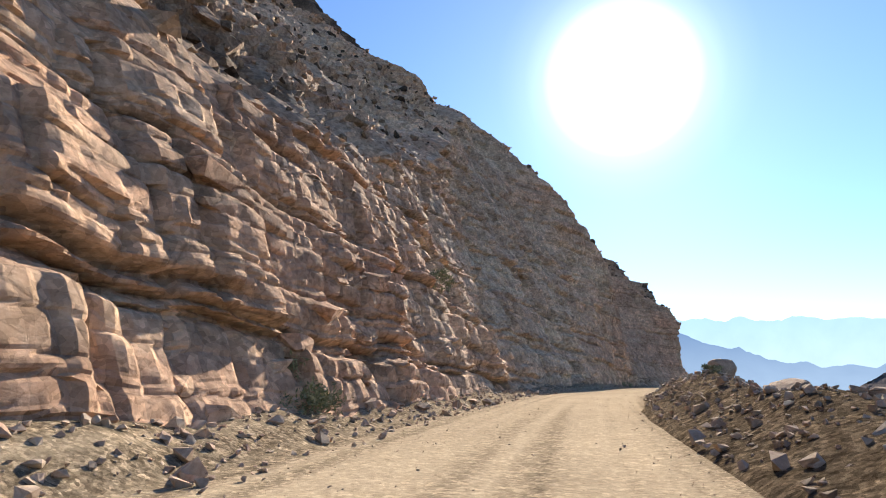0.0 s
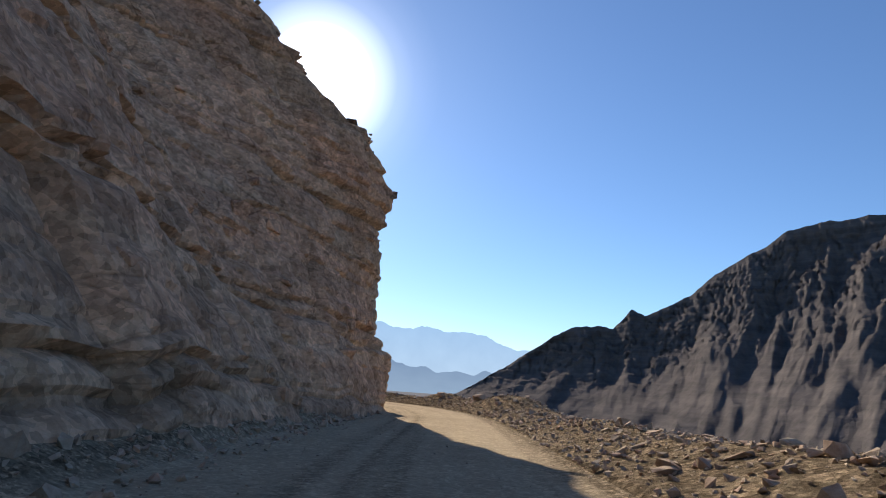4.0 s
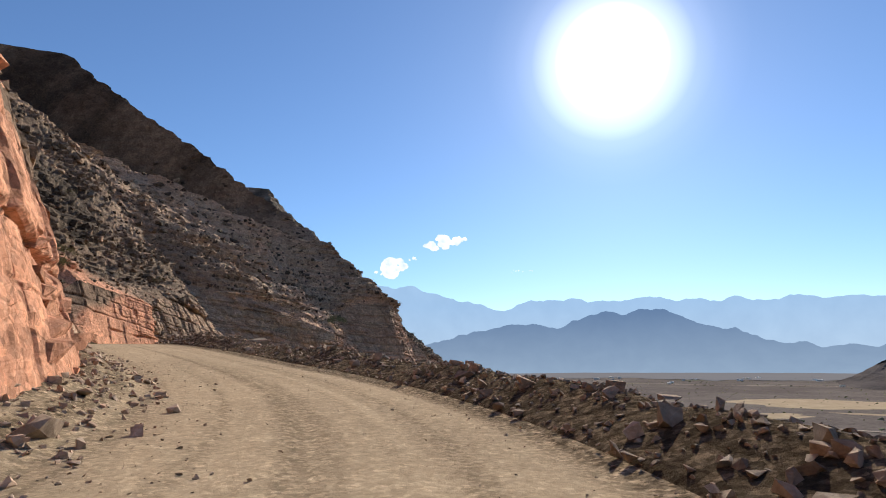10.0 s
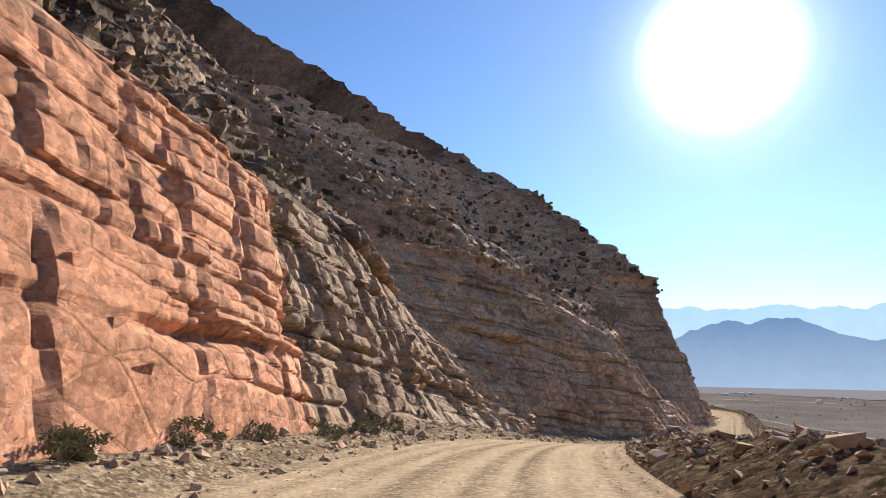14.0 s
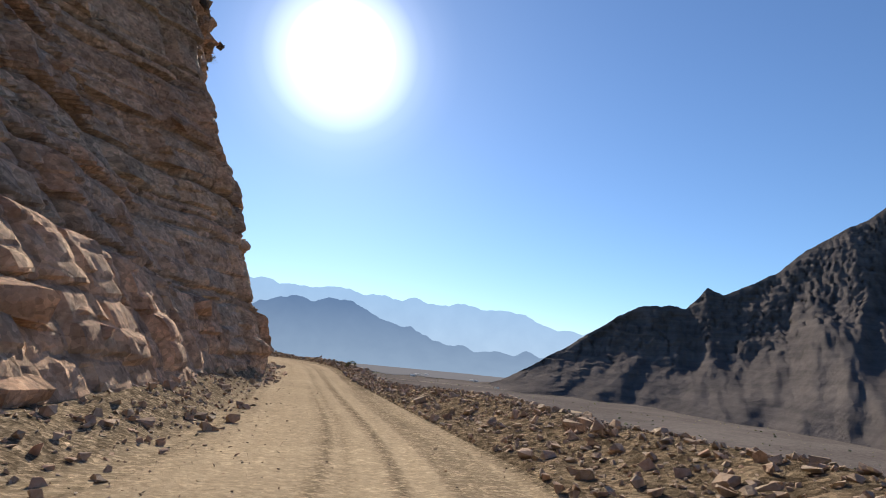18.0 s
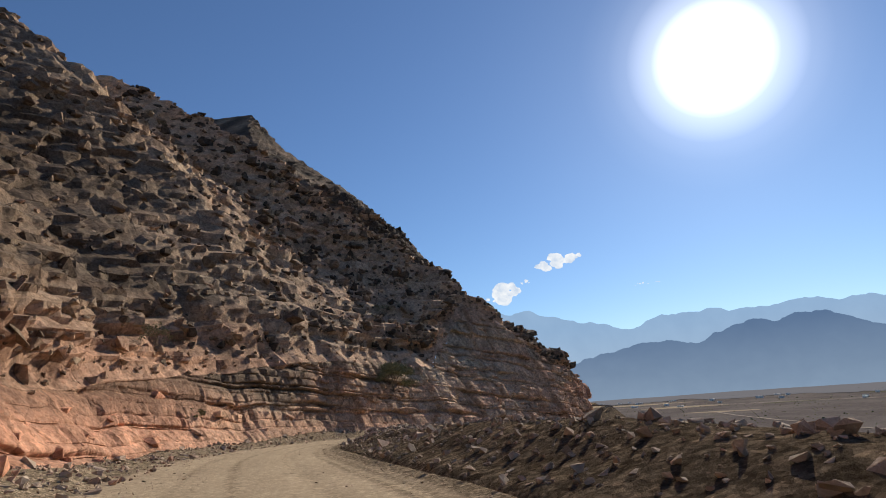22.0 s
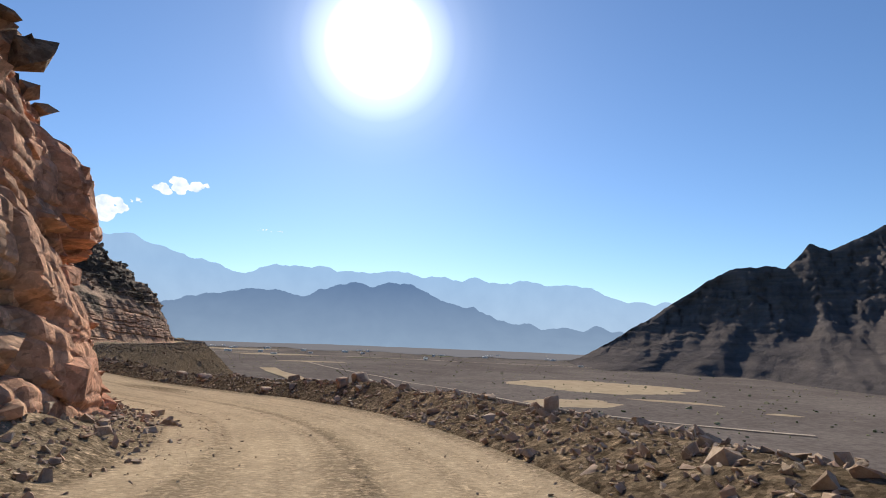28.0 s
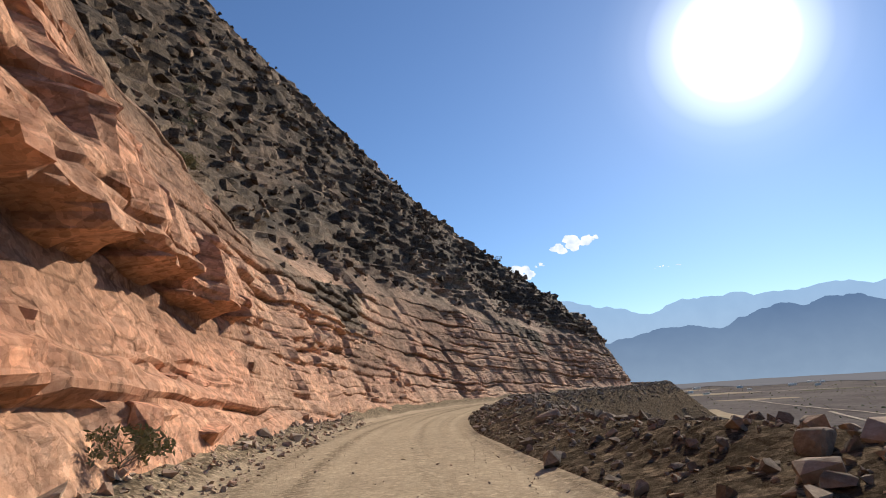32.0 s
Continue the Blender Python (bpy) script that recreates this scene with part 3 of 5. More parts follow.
def build_slope(name, s0, s1, grain=0.5):
    s = np.linspace(s0, s1, max(2, int((s1 - s0) / grain)))
    sg, run = np.meshgrid(s, np.linspace(-0.012, 1, 215) * 270.0)
    run = np.sign(run) * np.abs(run / 270) ** 1.4 * 270
    n, z, darkness, soil, bare = slope_surface(sg, run)
    return tagged(sheet(name, lay(sg, n, z), ROCK, {"fresh": 0.1 + 0.8 * bare, "dark": darkness, "soil": 0.3 * soil * (1 - bare)}), "steep rocky mountainside of dark ledges and boulders", "mountainside", kind="structure")


LENGTH = S[-1] - 2
marks = [20, at_time(3.5), at_time(9.8), at_time(15.2), at_time(20.2), at_time(26), at_time(32), LENGTH]
CLIFFS, SLOPES = [], []
for k in range(len(marks) - 1):
    rough = 1.0 if k < len(marks) - 2 else 2.4
    CLIFFS.append(build_cut("cliff_%d" % (k + 1), marks[k], marks[k + 1], 0.2 * rough))
    SLOPES.append(build_slope("mountainside_%d" % (k + 1), marks[k], marks[k + 1], 0.5 * rough))


# ---- the road bench ----
# moment of passing: the road's edges to the left and to the right
EDGES = [(-5, 5.0, 3.4), (0, 5.0, 2.2), (0.9, 4.4, 2.4), (1.3, 4.4, 3.2), (2, 4.2, 3.6), (4, 3.4, 4.0), (6, 3.6, 3.3), (8, 4.2, 2.7), (10, 3.6, 2.7), (12, 4.5, 2.8), (14, 4.0, 2.9), (16, 4.4, 2.9), (18, 3.6, 2.8), (19.5, 3.3, 2.6), (20.3, 2.3, 1.9), (21, 3.0, 2.3), (22, 4.2, 3.2), (24, 3.8, 3.0), (26, 3.0, 2.9), (28, 3.8, 2.9), (30, 3.8, 3.9), (32, 3.2, 2.9), (52, 3.5, 3.5)]
# moment of passing: the berm's height and how far it stands beyond the road's edge
BERM = [(-5, 0.9, 2.2), (0, 1.1, 2.4), (1.3, 1.2, 2.6), (2.2, 0.6, 3.2), (3.2, 0.75, 3.6), (4, 0.8, 3.6), (5, 0.6, 3.2), (6.2, 1.15, 3.3), (7, 1.1, 3.4), (7.4, 0.5, 3.1), (8.0, 0.45, 2.4), (9.2, 0.25, 1.3), (10, 0.35, 1.6), (11, 0.55, 2.0), (12, 0.5, 2.2), (13.3, 0.95, 2.2), (14.2, 0.85, 2.2), (15.5, 0.5, 2.0), (17, 0.6, 3.0), (18.5, 0.75, 3.2), (19.3, 0.75, 3.0), (19.9, 0.35, 1.4), (21.2, 0.3, 1.2), (21.9, 0.35, 1.6), (22.4, 0.65, 3.0), (23.5, 0.75, 2.6), (25, 0.6, 2.2), (26.5, 0.4, 1.9), (28, 0.4, 2.2), (29.2, 0.75, 2.6), (29.7, 0.7, 2.0), (30.2, 0.7, 2.2), (31, 0.6, 2.4), (32.5, 0.7, 2.6), (36, 0.5, 2.0), (52, 0.5, 1.5)]
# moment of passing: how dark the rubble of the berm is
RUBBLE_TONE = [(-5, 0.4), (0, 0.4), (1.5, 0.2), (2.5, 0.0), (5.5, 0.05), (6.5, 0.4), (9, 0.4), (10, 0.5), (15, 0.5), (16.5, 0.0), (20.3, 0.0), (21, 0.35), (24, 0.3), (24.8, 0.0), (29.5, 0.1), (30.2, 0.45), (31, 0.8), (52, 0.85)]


def road_height(sg, n):
    lft, rgt = station(EDGES, sg)
    foot = cut_profile(sg)[0]
    ruts = sum(0.025 * np.exp(-(((n - c + 0.6 * fractal(sg / 34, sg * 0, 200 + k, 2)) / 0.2) ** 2)) for k, c in enumerate((-2.3, -0.75, 0.8, 2.3)))
    inner = ease(n, lft - 0.4, lft + 1.2)
    rise = inner * (talus_height(sg) * 0.9) * ease(n, lft, foot + 1.0)
    z = -ruts + 0.015 * fractal(sg / 11, n / 0.9, 210, 2) + rise + 0.14 * inner * fractal(sg / 0.8, n / 0.8, 220, 2) + 0.1 * ease(-n, rgt - 0.8, rgt + 0.8)
    return z, inner, ruts


def build_road():
    s = np.arange(20, LENGTH, 0.5)
    v = np.linspace(-1, 1, 75)
    sg, vg = np.meshgrid(s, v)
    lft, rgt = station(EDGES, sg)
    foot = cut_profile(sg)[0]
    n = np.where(vg > 0, vg * (foot + 2.2), vg * (rgt + 0.8))
    z, inner, ruts = road_height(sg, n)
    loose = np.clip(inner + ease(-n, rgt - 0.9, rgt + 0.3) + 0.1 - 8.0 * ruts + 1.3 * value_noise(sg / 40, n / 0.42, 230) + 0.8 * value_noise(sg / 28, n / 0.2, 235) + 1.4 * np.exp(-(((sg - at_time(30.75)) / 4.0) ** 2) - ((n + 1.7 - 0.5 * fractal(sg / 3, sg * 0, 240, 2)) / 0.8) ** 2), 0, 1)
    tagged(sheet("road", lay(sg, n, z), ROAD, {"loose": loose}, shade_flat=False), "pale dusty gravel mountain road with wheel ruts", "road", kind="structure")


def bank_height(sg, run):
    """Height over the road, run metres beyond the road's right edge: the berm, then the fall to the valley."""
    high, out = station(BERM, sg)
    high = np.clip(high * (1 + 0.8 * fractal(sg / 6 + run / 9, run / 5, 300, 2)), 0.12, 2.0)
    bump = high * np.exp(-(((run - out) / (0.65 * out)) ** 2))
    drop = np.maximum(run - out * 1.6, 0)
    return 0.06 + bump - drop * 0.95 + fractal(sg / 1.6 + run / 3, run / 1.4 - sg / 4, 310, 3) * 0.12 * ease(run, 0.2, 1.2) + fractal(sg / 14, run / 14, 320, 4) * 4.0 * ease(run, 7, 30) + fractal(sg / 4, run / 3, 325, 3) * 0.9 * ease(run - 1.6 * out, 0, 6)


def build_bank():
    s = np.arange(20, LENGTH, 0.5)
    u = np.linspace(0, 1, 80) ** 2.4
    sg, ug = np.meshgrid(s, u)
    rgt = station(EDGES, sg)[1]
    run = -0.2 + ug * 150.0
    n = -(rgt + run)
    road_z = lay(sg, n * 0, sg * 0)[..., 2]
    z = bank_height(sg, run) - 0.15 * (1 - ease(run, -0.2, 0.3))
    z = np.maximum(z, VALLEY - 3 - road_z)
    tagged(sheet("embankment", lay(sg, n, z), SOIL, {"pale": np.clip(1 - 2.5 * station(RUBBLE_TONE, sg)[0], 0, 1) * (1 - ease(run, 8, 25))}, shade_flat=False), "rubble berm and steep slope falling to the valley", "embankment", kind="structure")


build_road()
build_bank()


# ---- the valley and the far mountains ----
def build_plain():
    r = np.r_[0, np.geomspace(20, 4900, 70)]
    a = np.linspace(0, 2 * math.pi, 181)
    rg, ag = np.meshgrid(r, a)
    x, y = rg * np.cos(ag), 400 + rg * np.sin(ag)
    z = VALLEY + 4 * fractal(x / 260, y / 260, 400, 3) * ease(rg, 0, 100) + np.zeros_like(rg)
    tagged(sheet("ground", np.stack([x, y, z], -1)[:, ::-1], PLAIN, shade_flat=False), "brown gravel valley plain with scattered scrub", "ground", kind="structure")


build_plain()


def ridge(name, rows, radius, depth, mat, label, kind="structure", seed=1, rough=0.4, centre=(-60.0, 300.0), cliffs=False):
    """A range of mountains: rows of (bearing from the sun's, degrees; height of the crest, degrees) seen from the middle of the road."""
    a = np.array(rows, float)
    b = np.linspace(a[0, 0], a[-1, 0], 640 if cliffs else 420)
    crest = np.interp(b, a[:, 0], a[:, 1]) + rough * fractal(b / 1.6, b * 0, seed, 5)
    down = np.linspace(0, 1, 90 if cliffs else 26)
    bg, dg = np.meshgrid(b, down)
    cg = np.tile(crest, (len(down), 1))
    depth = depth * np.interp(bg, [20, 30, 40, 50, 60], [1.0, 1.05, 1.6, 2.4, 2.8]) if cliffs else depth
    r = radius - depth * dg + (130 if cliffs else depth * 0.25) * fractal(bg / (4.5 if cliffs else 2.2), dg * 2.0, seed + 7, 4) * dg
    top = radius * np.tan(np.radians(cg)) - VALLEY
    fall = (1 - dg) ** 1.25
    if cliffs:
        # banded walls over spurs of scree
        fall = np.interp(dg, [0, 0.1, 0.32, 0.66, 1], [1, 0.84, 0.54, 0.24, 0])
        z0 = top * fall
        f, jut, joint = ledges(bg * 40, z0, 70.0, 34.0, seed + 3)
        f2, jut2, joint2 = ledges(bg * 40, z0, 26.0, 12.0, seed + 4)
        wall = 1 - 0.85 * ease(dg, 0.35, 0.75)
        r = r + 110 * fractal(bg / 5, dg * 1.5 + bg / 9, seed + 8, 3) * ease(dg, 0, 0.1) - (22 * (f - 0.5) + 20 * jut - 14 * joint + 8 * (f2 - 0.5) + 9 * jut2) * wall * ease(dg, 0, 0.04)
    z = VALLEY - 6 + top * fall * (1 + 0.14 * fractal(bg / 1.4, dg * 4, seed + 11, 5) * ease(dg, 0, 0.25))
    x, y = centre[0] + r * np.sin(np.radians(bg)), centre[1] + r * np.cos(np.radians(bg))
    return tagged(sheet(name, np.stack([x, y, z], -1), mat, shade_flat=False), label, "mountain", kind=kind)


# glowing colours with the haze of distance painted in
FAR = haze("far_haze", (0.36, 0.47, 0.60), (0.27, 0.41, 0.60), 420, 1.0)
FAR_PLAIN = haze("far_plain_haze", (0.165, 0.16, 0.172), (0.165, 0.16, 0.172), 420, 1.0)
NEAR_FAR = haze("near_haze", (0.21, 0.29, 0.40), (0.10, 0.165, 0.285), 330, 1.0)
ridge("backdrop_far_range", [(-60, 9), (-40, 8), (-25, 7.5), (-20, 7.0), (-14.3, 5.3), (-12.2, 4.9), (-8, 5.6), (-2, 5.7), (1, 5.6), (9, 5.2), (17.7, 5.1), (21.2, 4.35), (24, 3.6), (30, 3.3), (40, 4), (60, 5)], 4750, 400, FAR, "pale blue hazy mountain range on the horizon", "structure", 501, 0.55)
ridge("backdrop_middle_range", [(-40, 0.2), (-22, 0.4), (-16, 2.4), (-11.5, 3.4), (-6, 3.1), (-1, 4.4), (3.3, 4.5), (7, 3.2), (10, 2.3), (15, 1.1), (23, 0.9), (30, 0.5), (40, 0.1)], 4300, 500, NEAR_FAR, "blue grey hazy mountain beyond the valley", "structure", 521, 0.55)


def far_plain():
    """The far end of the valley floor: a glowing sheet painted with the ranges' haze."""
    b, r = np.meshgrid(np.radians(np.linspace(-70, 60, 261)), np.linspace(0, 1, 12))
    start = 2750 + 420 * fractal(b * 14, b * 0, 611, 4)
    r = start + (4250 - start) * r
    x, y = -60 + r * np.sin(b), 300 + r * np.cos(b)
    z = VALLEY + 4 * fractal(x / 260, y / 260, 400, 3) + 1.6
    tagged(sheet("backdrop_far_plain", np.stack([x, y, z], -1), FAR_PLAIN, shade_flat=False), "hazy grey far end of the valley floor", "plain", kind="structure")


far_plain()
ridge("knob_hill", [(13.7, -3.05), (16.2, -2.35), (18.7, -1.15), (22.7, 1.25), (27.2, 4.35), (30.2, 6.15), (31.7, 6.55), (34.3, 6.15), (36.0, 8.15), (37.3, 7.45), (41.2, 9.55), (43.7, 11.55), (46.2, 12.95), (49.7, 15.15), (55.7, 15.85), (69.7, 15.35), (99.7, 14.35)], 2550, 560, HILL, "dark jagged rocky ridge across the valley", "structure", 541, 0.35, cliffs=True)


# ---- stones ----
def hull(seed, sx, sy, sz, count=16, box=0.75):
    """An angular stone: the hull of points in a rounded box. Returns its points and triangles."""
    rnd = random.Random(seed)
    bm = bmesh.new()
    for k in range(count):
        v = Vector((rnd.uniform(-1, 1), rnd.uniform(-1, 1), rnd.uniform(-1, 1)))
        m = max(abs(v.x), abs(v.y), abs(v.z))
        v = v / (m * box + v.length * (1 - box)) * rnd.uniform(0.82, 1.0)
        bm.verts.new((v.x * sx, v.y * sy, v.z * sz))
    out = bmesh.ops.convex_hull(bm, input=bm.verts)
    bmesh.ops.delete(bm, geom=list({g for g in out["geom_interior"] + out["geom_unused"] if isinstance(g, bmesh.types.BMVert)}), context="VERTS")
    bmesh.ops.triangulate(bm, faces=bm.faces)
    bm.verts.index_update()
    vs = np.array([tuple(v.co) for v in bm.verts])
    fs = np.array([[v.index for v in f.verts] for f in bm.faces])
    bm.free()
    return vs, fs


PEBBLES = [hull(900 + k, 0.5, 0.42, 0.3, 6, 0.4) for k in range(8)]
RUBBLE = [hull(930 + k, 0.5, 0.40, 0.30, 8, 0.6) for k in range(10)]
SLOPE_STONES = [hull(1000 + k, 0.55, 0.5, 0.40, 14, 0.95) for k in range(10)]
LEDGE_BLOCKS = [hull(960 + k, 0.55, 0.45, 0.33, 17, 0.95) for k in range(10)]


def turns(rng, count, tip):
    """Random turns about the upright, tipped by up to tip radians."""
    a, b, c = rng.uniform(0, 2 * math.pi, count), rng.normal(0, tip, count), rng.normal(0, tip, count)
    ca, sa, cb, sb, cc, sc = np.cos(a), np.sin(a), np.cos(b), np.sin(b), np.cos(c), np.sin(c)
    o, i = np.zeros(count), np.ones(count)
    rz = np.stack([ca, -sa, o, sa, ca, o, o, o, i], -1).reshape(-1, 3, 3)
    rx = np.stack([i, o, o, o, cb, -sb, o, sb, cb], -1).reshape(-1, 3, 3)
    ry = np.stack([cc, o, sc, o, i, o, -sc, o, cc], -1).reshape(-1, 3, 3)
    return rz @ rx @ ry


def strewn(name, kinds, places, sizes, seed, mat, label, category, fresh=0.1, dark=0.4, tip=0.35, parent=None, stretch=None):
    """Many stones in one mesh."""
    rng = np.random.RandomState(seed)
    which = rng.randint(0, len(kinds), len(places))
    turn = turns(rng, len(places), tip)
    verts, tris, fr, dk, base = [], [], [], [], 0
    f_each, d_each = np.clip(fresh + rng.normal(0, 0.2, len(places)), 0, 1), np.clip(dark + rng.normal(0, 0.2, len(places)), 0, 1)
    for k, (vs, fs) in enumerate(kinds):
        m = which == k
        c = int(m.sum())
        if not c:
            continue
        scale = sizes[m][:, None] * rng.uniform(0.75, 1.25, (c, 3))
        p = np.einsum("nij,nvj->nvi", turn[m], vs[None] * scale[:, None]) + places[m][:, None]
        verts.append(p.reshape(-1, 3))
        tris.append((fs[None] + base + np.arange(c)[:, None, None] * len(vs)).reshape(-1, 3))
        fr.append(np.repeat(f_each[m], len(vs)))
        dk.append(np.repeat(d_each[m], len(vs)))
        base += c * len(vs)
    verts, tris = np.concatenate(verts), np.concatenate(tris)
    me = bpy.data.meshes.new(name)
    me.vertices.add(len(verts))
    me.vertices.foreach_set("co", verts.reshape(-1))
    me.loops.add(tris.size)
    me.loops.foreach_set("vertex_index", tris.reshape(-1).astype(np.int32))
    me.polygons.add(len(tris))
    me.polygons.foreach_set("loop_start", np.arange(0, tris.size, 3, dtype=np.int32))
    me.polygons.foreach_set("use_smooth", np.zeros(len(tris), bool))
    for key, vals in (("fresh", fr), ("dark", dk)):
        me.attributes.new(key, "FLOAT", "POINT").data.foreach_set("value", np.concatenate(vals).astype(np.float32))
    me.update(calc_edges=True)
    me.materials.append(mat)
    ob = new(name, me)
    if parent:
        ob.parent = parent
    return tagged(ob, label, category, kind="stuff")


def stone_look(tree, shader):
    grain = noise_node(tree, 5.0, 8, 0.7)
    pale = ramp(tree, grain, [(0.25, (0.25, 0.19, 0.135)), (0.5, (0.42, 0.33, 0.245)), (0.78, (0.58, 0.49, 0.39))])
    red = ramp(tree, grain, [(0.25, (0.28, 0.14, 0.09)), (0.5, (0.44, 0.25, 0.17)), (0.78, (0.56, 0.38, 0.28))])
    dark = ramp(tree, grain, [(0.25, (0.085, 0.064, 0.046)), (0.5, (0.165, 0.126, 0.09)), (0.78, (0.29, 0.23, 0.175))])
    base = mix(tree, attr(tree, "fresh"), pale, red)
    base = mix(tree, attr(tree, "dark"), base, dark)
    tree.links.new(base, shader.inputs["Base Color"])
    bumped(tree, shader, (noise_node(tree, 4.0, 8, 0.7), 0.7, 0.08), (noise_node(tree, 20.0, 4, 0.7), 0.5, 0.02))


STONE = material("loose_stone", stone_look)


def strew_berm():
    rng = np.random.RandomState(5)
    s0, s1 = at_time(-1), at_time(34.5)
    count = 33000
    s = rng.uniform(s0, s1, count)
    out = station(BERM, s)[1]
    run = np.abs(rng.normal(0.95, 0.6, count)) * out
    sizes = np.clip(np.exp(rng.normal(-2.0, 0.55, count)), 0.05, 0.6)
    n = -(station(EDGES, s)[1] + run)
    z = bank_height(s, run) + 0.1 * sizes
    strewn("berm_rubble", RUBBLE, lay(s, n, z), sizes, 6, STONE, "angular grey and brown rubble heaped along the road edge", "rubble", 0.1, station(RUBBLE_TONE, s)[0])
    # the pale stretches are heaped with more and smaller stones
    count = 11000
    s = np.interp(rng.rand(count), [0, 0.3, 0.31, 0.66, 0.67, 1], [at_time(t) for t in (2.0, 5.8, 16.2, 20.4, 24.6, 29.4)])
    out = station(BERM, s)[1]
    run = np.abs(rng.normal(0.85, 0.5, count)) * out
    sizes = np.clip(np.exp(rng.normal(-2.1, 0.5, count)), 0.05, 0.45)
    strewn("berm_chips", RUBBLE, lay(s, -(station(EDGES, s)[1] + run), bank_height(s, run) + 0.1 * sizes), sizes, 8, STONE, "pale broken stones heaped along the road edge", "rubble", 0.08, 0.0)
    count = 7000
    s = rng.uniform(s1, min(at_time(46), LENGTH), count)
    out = station(BERM, s)[1]
    run = np.abs(rng.normal(1.1, 0.8, count)) * out
    sizes = np.clip(np.exp(rng.normal(-1.2, 0.5, count)), 0.12, 0.9)
    strewn("far_berm_rubble", RUBBLE, lay(s, -(station(EDGES, s)[1] + run), bank_height(s, run) + 0.1 * sizes), sizes, 7, STONE, "dark rubble heaped along the road beyond the bend", "rubble", 0.1, 0.7)


def strew_talus():
    rng = np.random.RandomState(15)
    s0, s1 = at_time(-0.5), at_time(34)
    count = 25000
    s = rng.uniform(s0, s1, count)
    lft = station(EDGES, s)[0]
    foot = cut_profile(s)[0]
    n = lft - 0.5 + (foot - lft + 1.5) * rng.beta(2.0, 1.2, count)
    sizes = np.clip(np.exp(rng.normal(-2.25, 0.65, count)), 0.04, 0.8)
    z = road_height(s, n)[0] + 0.12 * sizes
    strewn("talus_rubble", RUBBLE, lay(s, n, z), sizes, 16, STONE, "broken stones fallen along the foot of the cliff", "rubble", 0.25, 0.12)


def strew_bank():
    rng = np.random.RandomState(18)
    count = 9000
    s = rng.uniform(at_time(-1), at_time(44), count)
    out = station(BERM, s)[1]
    run = 1.5 * out + 45 * rng.beta(1.0, 2.0, count)
    sizes = np.clip(np.exp(rng.normal(-1.1, 0.55, count)) * (1 + run / 60), 0.12, 1.6)
    n = -(station(EDGES, s)[1] + run)
    strewn("bank_rubble", RUBBLE, lay(s, n, bank_height(s, run) + 0.05 * sizes), sizes, 19, STONE, "brown rocks tipped down the slope below the road", "rubble", 0.15, 0.45)


def strew_gravel():
    rng = np.random.RandomState(25)
    s0, s1 = at_time(-0.5), at_time(33)
    count = 24000
    s = rng.uniform(s0, s1, count)
    lft, rgt = station(EDGES, s)
    side = rng.rand(count)
    n = np.where(side < 0.45, lft - np.abs(rng.normal(0, 1.1, count)), np.where(side < 0.8, -rgt + np.abs(rng.normal(0, 0.8, count)), rng.uniform(-3, 4, count)))
    sizes = np.clip(np.exp(rng.normal(-3.3, 0.5, count)), 0.018, 0.14)
    z = road_height(s, n)[0] + 0.1 * sizes
    strewn("road_gravel", PEBBLES, lay(s, n, z), sizes, 26, STONE, "small loose stones strewn on the dusty road", "gravel", 0.1, 0.1)


def strew_slopes():
    """Blocks lying on the ledges of the mountainside."""
    for k in range(len(marks) - 1):
        rng = np.random.RandomState(45 + k)
        count = 1300 if k < 6 else 900
        s = rng.uniform(marks[k], marks[k + 1], count)
        run = 3.5 + 130 * rng.beta(1.0, 1.9, count)
        n, z, darkness, soil, bare = slope_surface(s, run)
        sizes = np.clip(np.exp(rng.normal(-0.55, 0.6, count)) * (1 + run / 120), 0.25, 2.8)
        n, z = n + 0.22 * sizes, z - 0.12 * sizes
        strewn("slope_blocks", LEDGE_BLOCKS, lay(s, n, z), sizes, 60 + k, ROCK, "dark weathered blocks strewn over the mountainside", "rocks", 0.05, 0.68, 0.13)
        count = 4500 if k > 4 else 1200
        s = rng.uniform(marks[k], marks[k + 1], count)
        run = 2.5 + 95 * rng.beta(1.0, 1.6, count)
        n, z, darkness, soil, bare = slope_surface(s, run)
        sizes = np.clip(np.exp(rng.normal(-0.55, 0.45, count)) * (1 + run / 110), 0.25, 2.2)
        strewn("slope_rubble", SLOPE_STONES, lay(s, n - 0.05 * sizes, z - 0.05 * sizes), sizes, 260 + k, ROCK, "small dark angular blocks covering the mountainside", "rocks", 0.05, 0.85, 0.1)
        count = 1600 if k < 6 else 600
        s = rng.uniform(marks[k], marks[k + 1], count)
        run = -0.3 + 24 * rng.beta(1.0, 1.7, count)
        n, z, darkness, soil, bare = slope_surface(s, run)
        sizes = np.clip(np.exp(rng.normal(-0.95, 0.55, count)), 0.12, 1.3)
        strewn("scree_stones", RUBBLE, lay(s, n - 0.1 * sizes, z), sizes, 160 + k, ROCK, "broken stones lying on the lower mountainside", "rubble", 0.2, 0.5, 0.4)


strew_berm()
strew_talus()
strew_bank()
strew_gravel()
strew_slopes()


def block_meshes(name, kinds, mat, fresh, dark):
    out = []
    for vs, fs in kinds:
        me = bpy.data.meshes.new(name)
        me.from_pydata(vs.tolist(), [], fs.tolist())
        for key, v in (("fresh", fresh), ("dark", dark)):
            me.attributes.new(key, "FLOAT", "POINT").data.foreach_set("value", np.full(len(vs), v, np.float32))
        me.materials.append(mat)
        out.append(me)
    return out


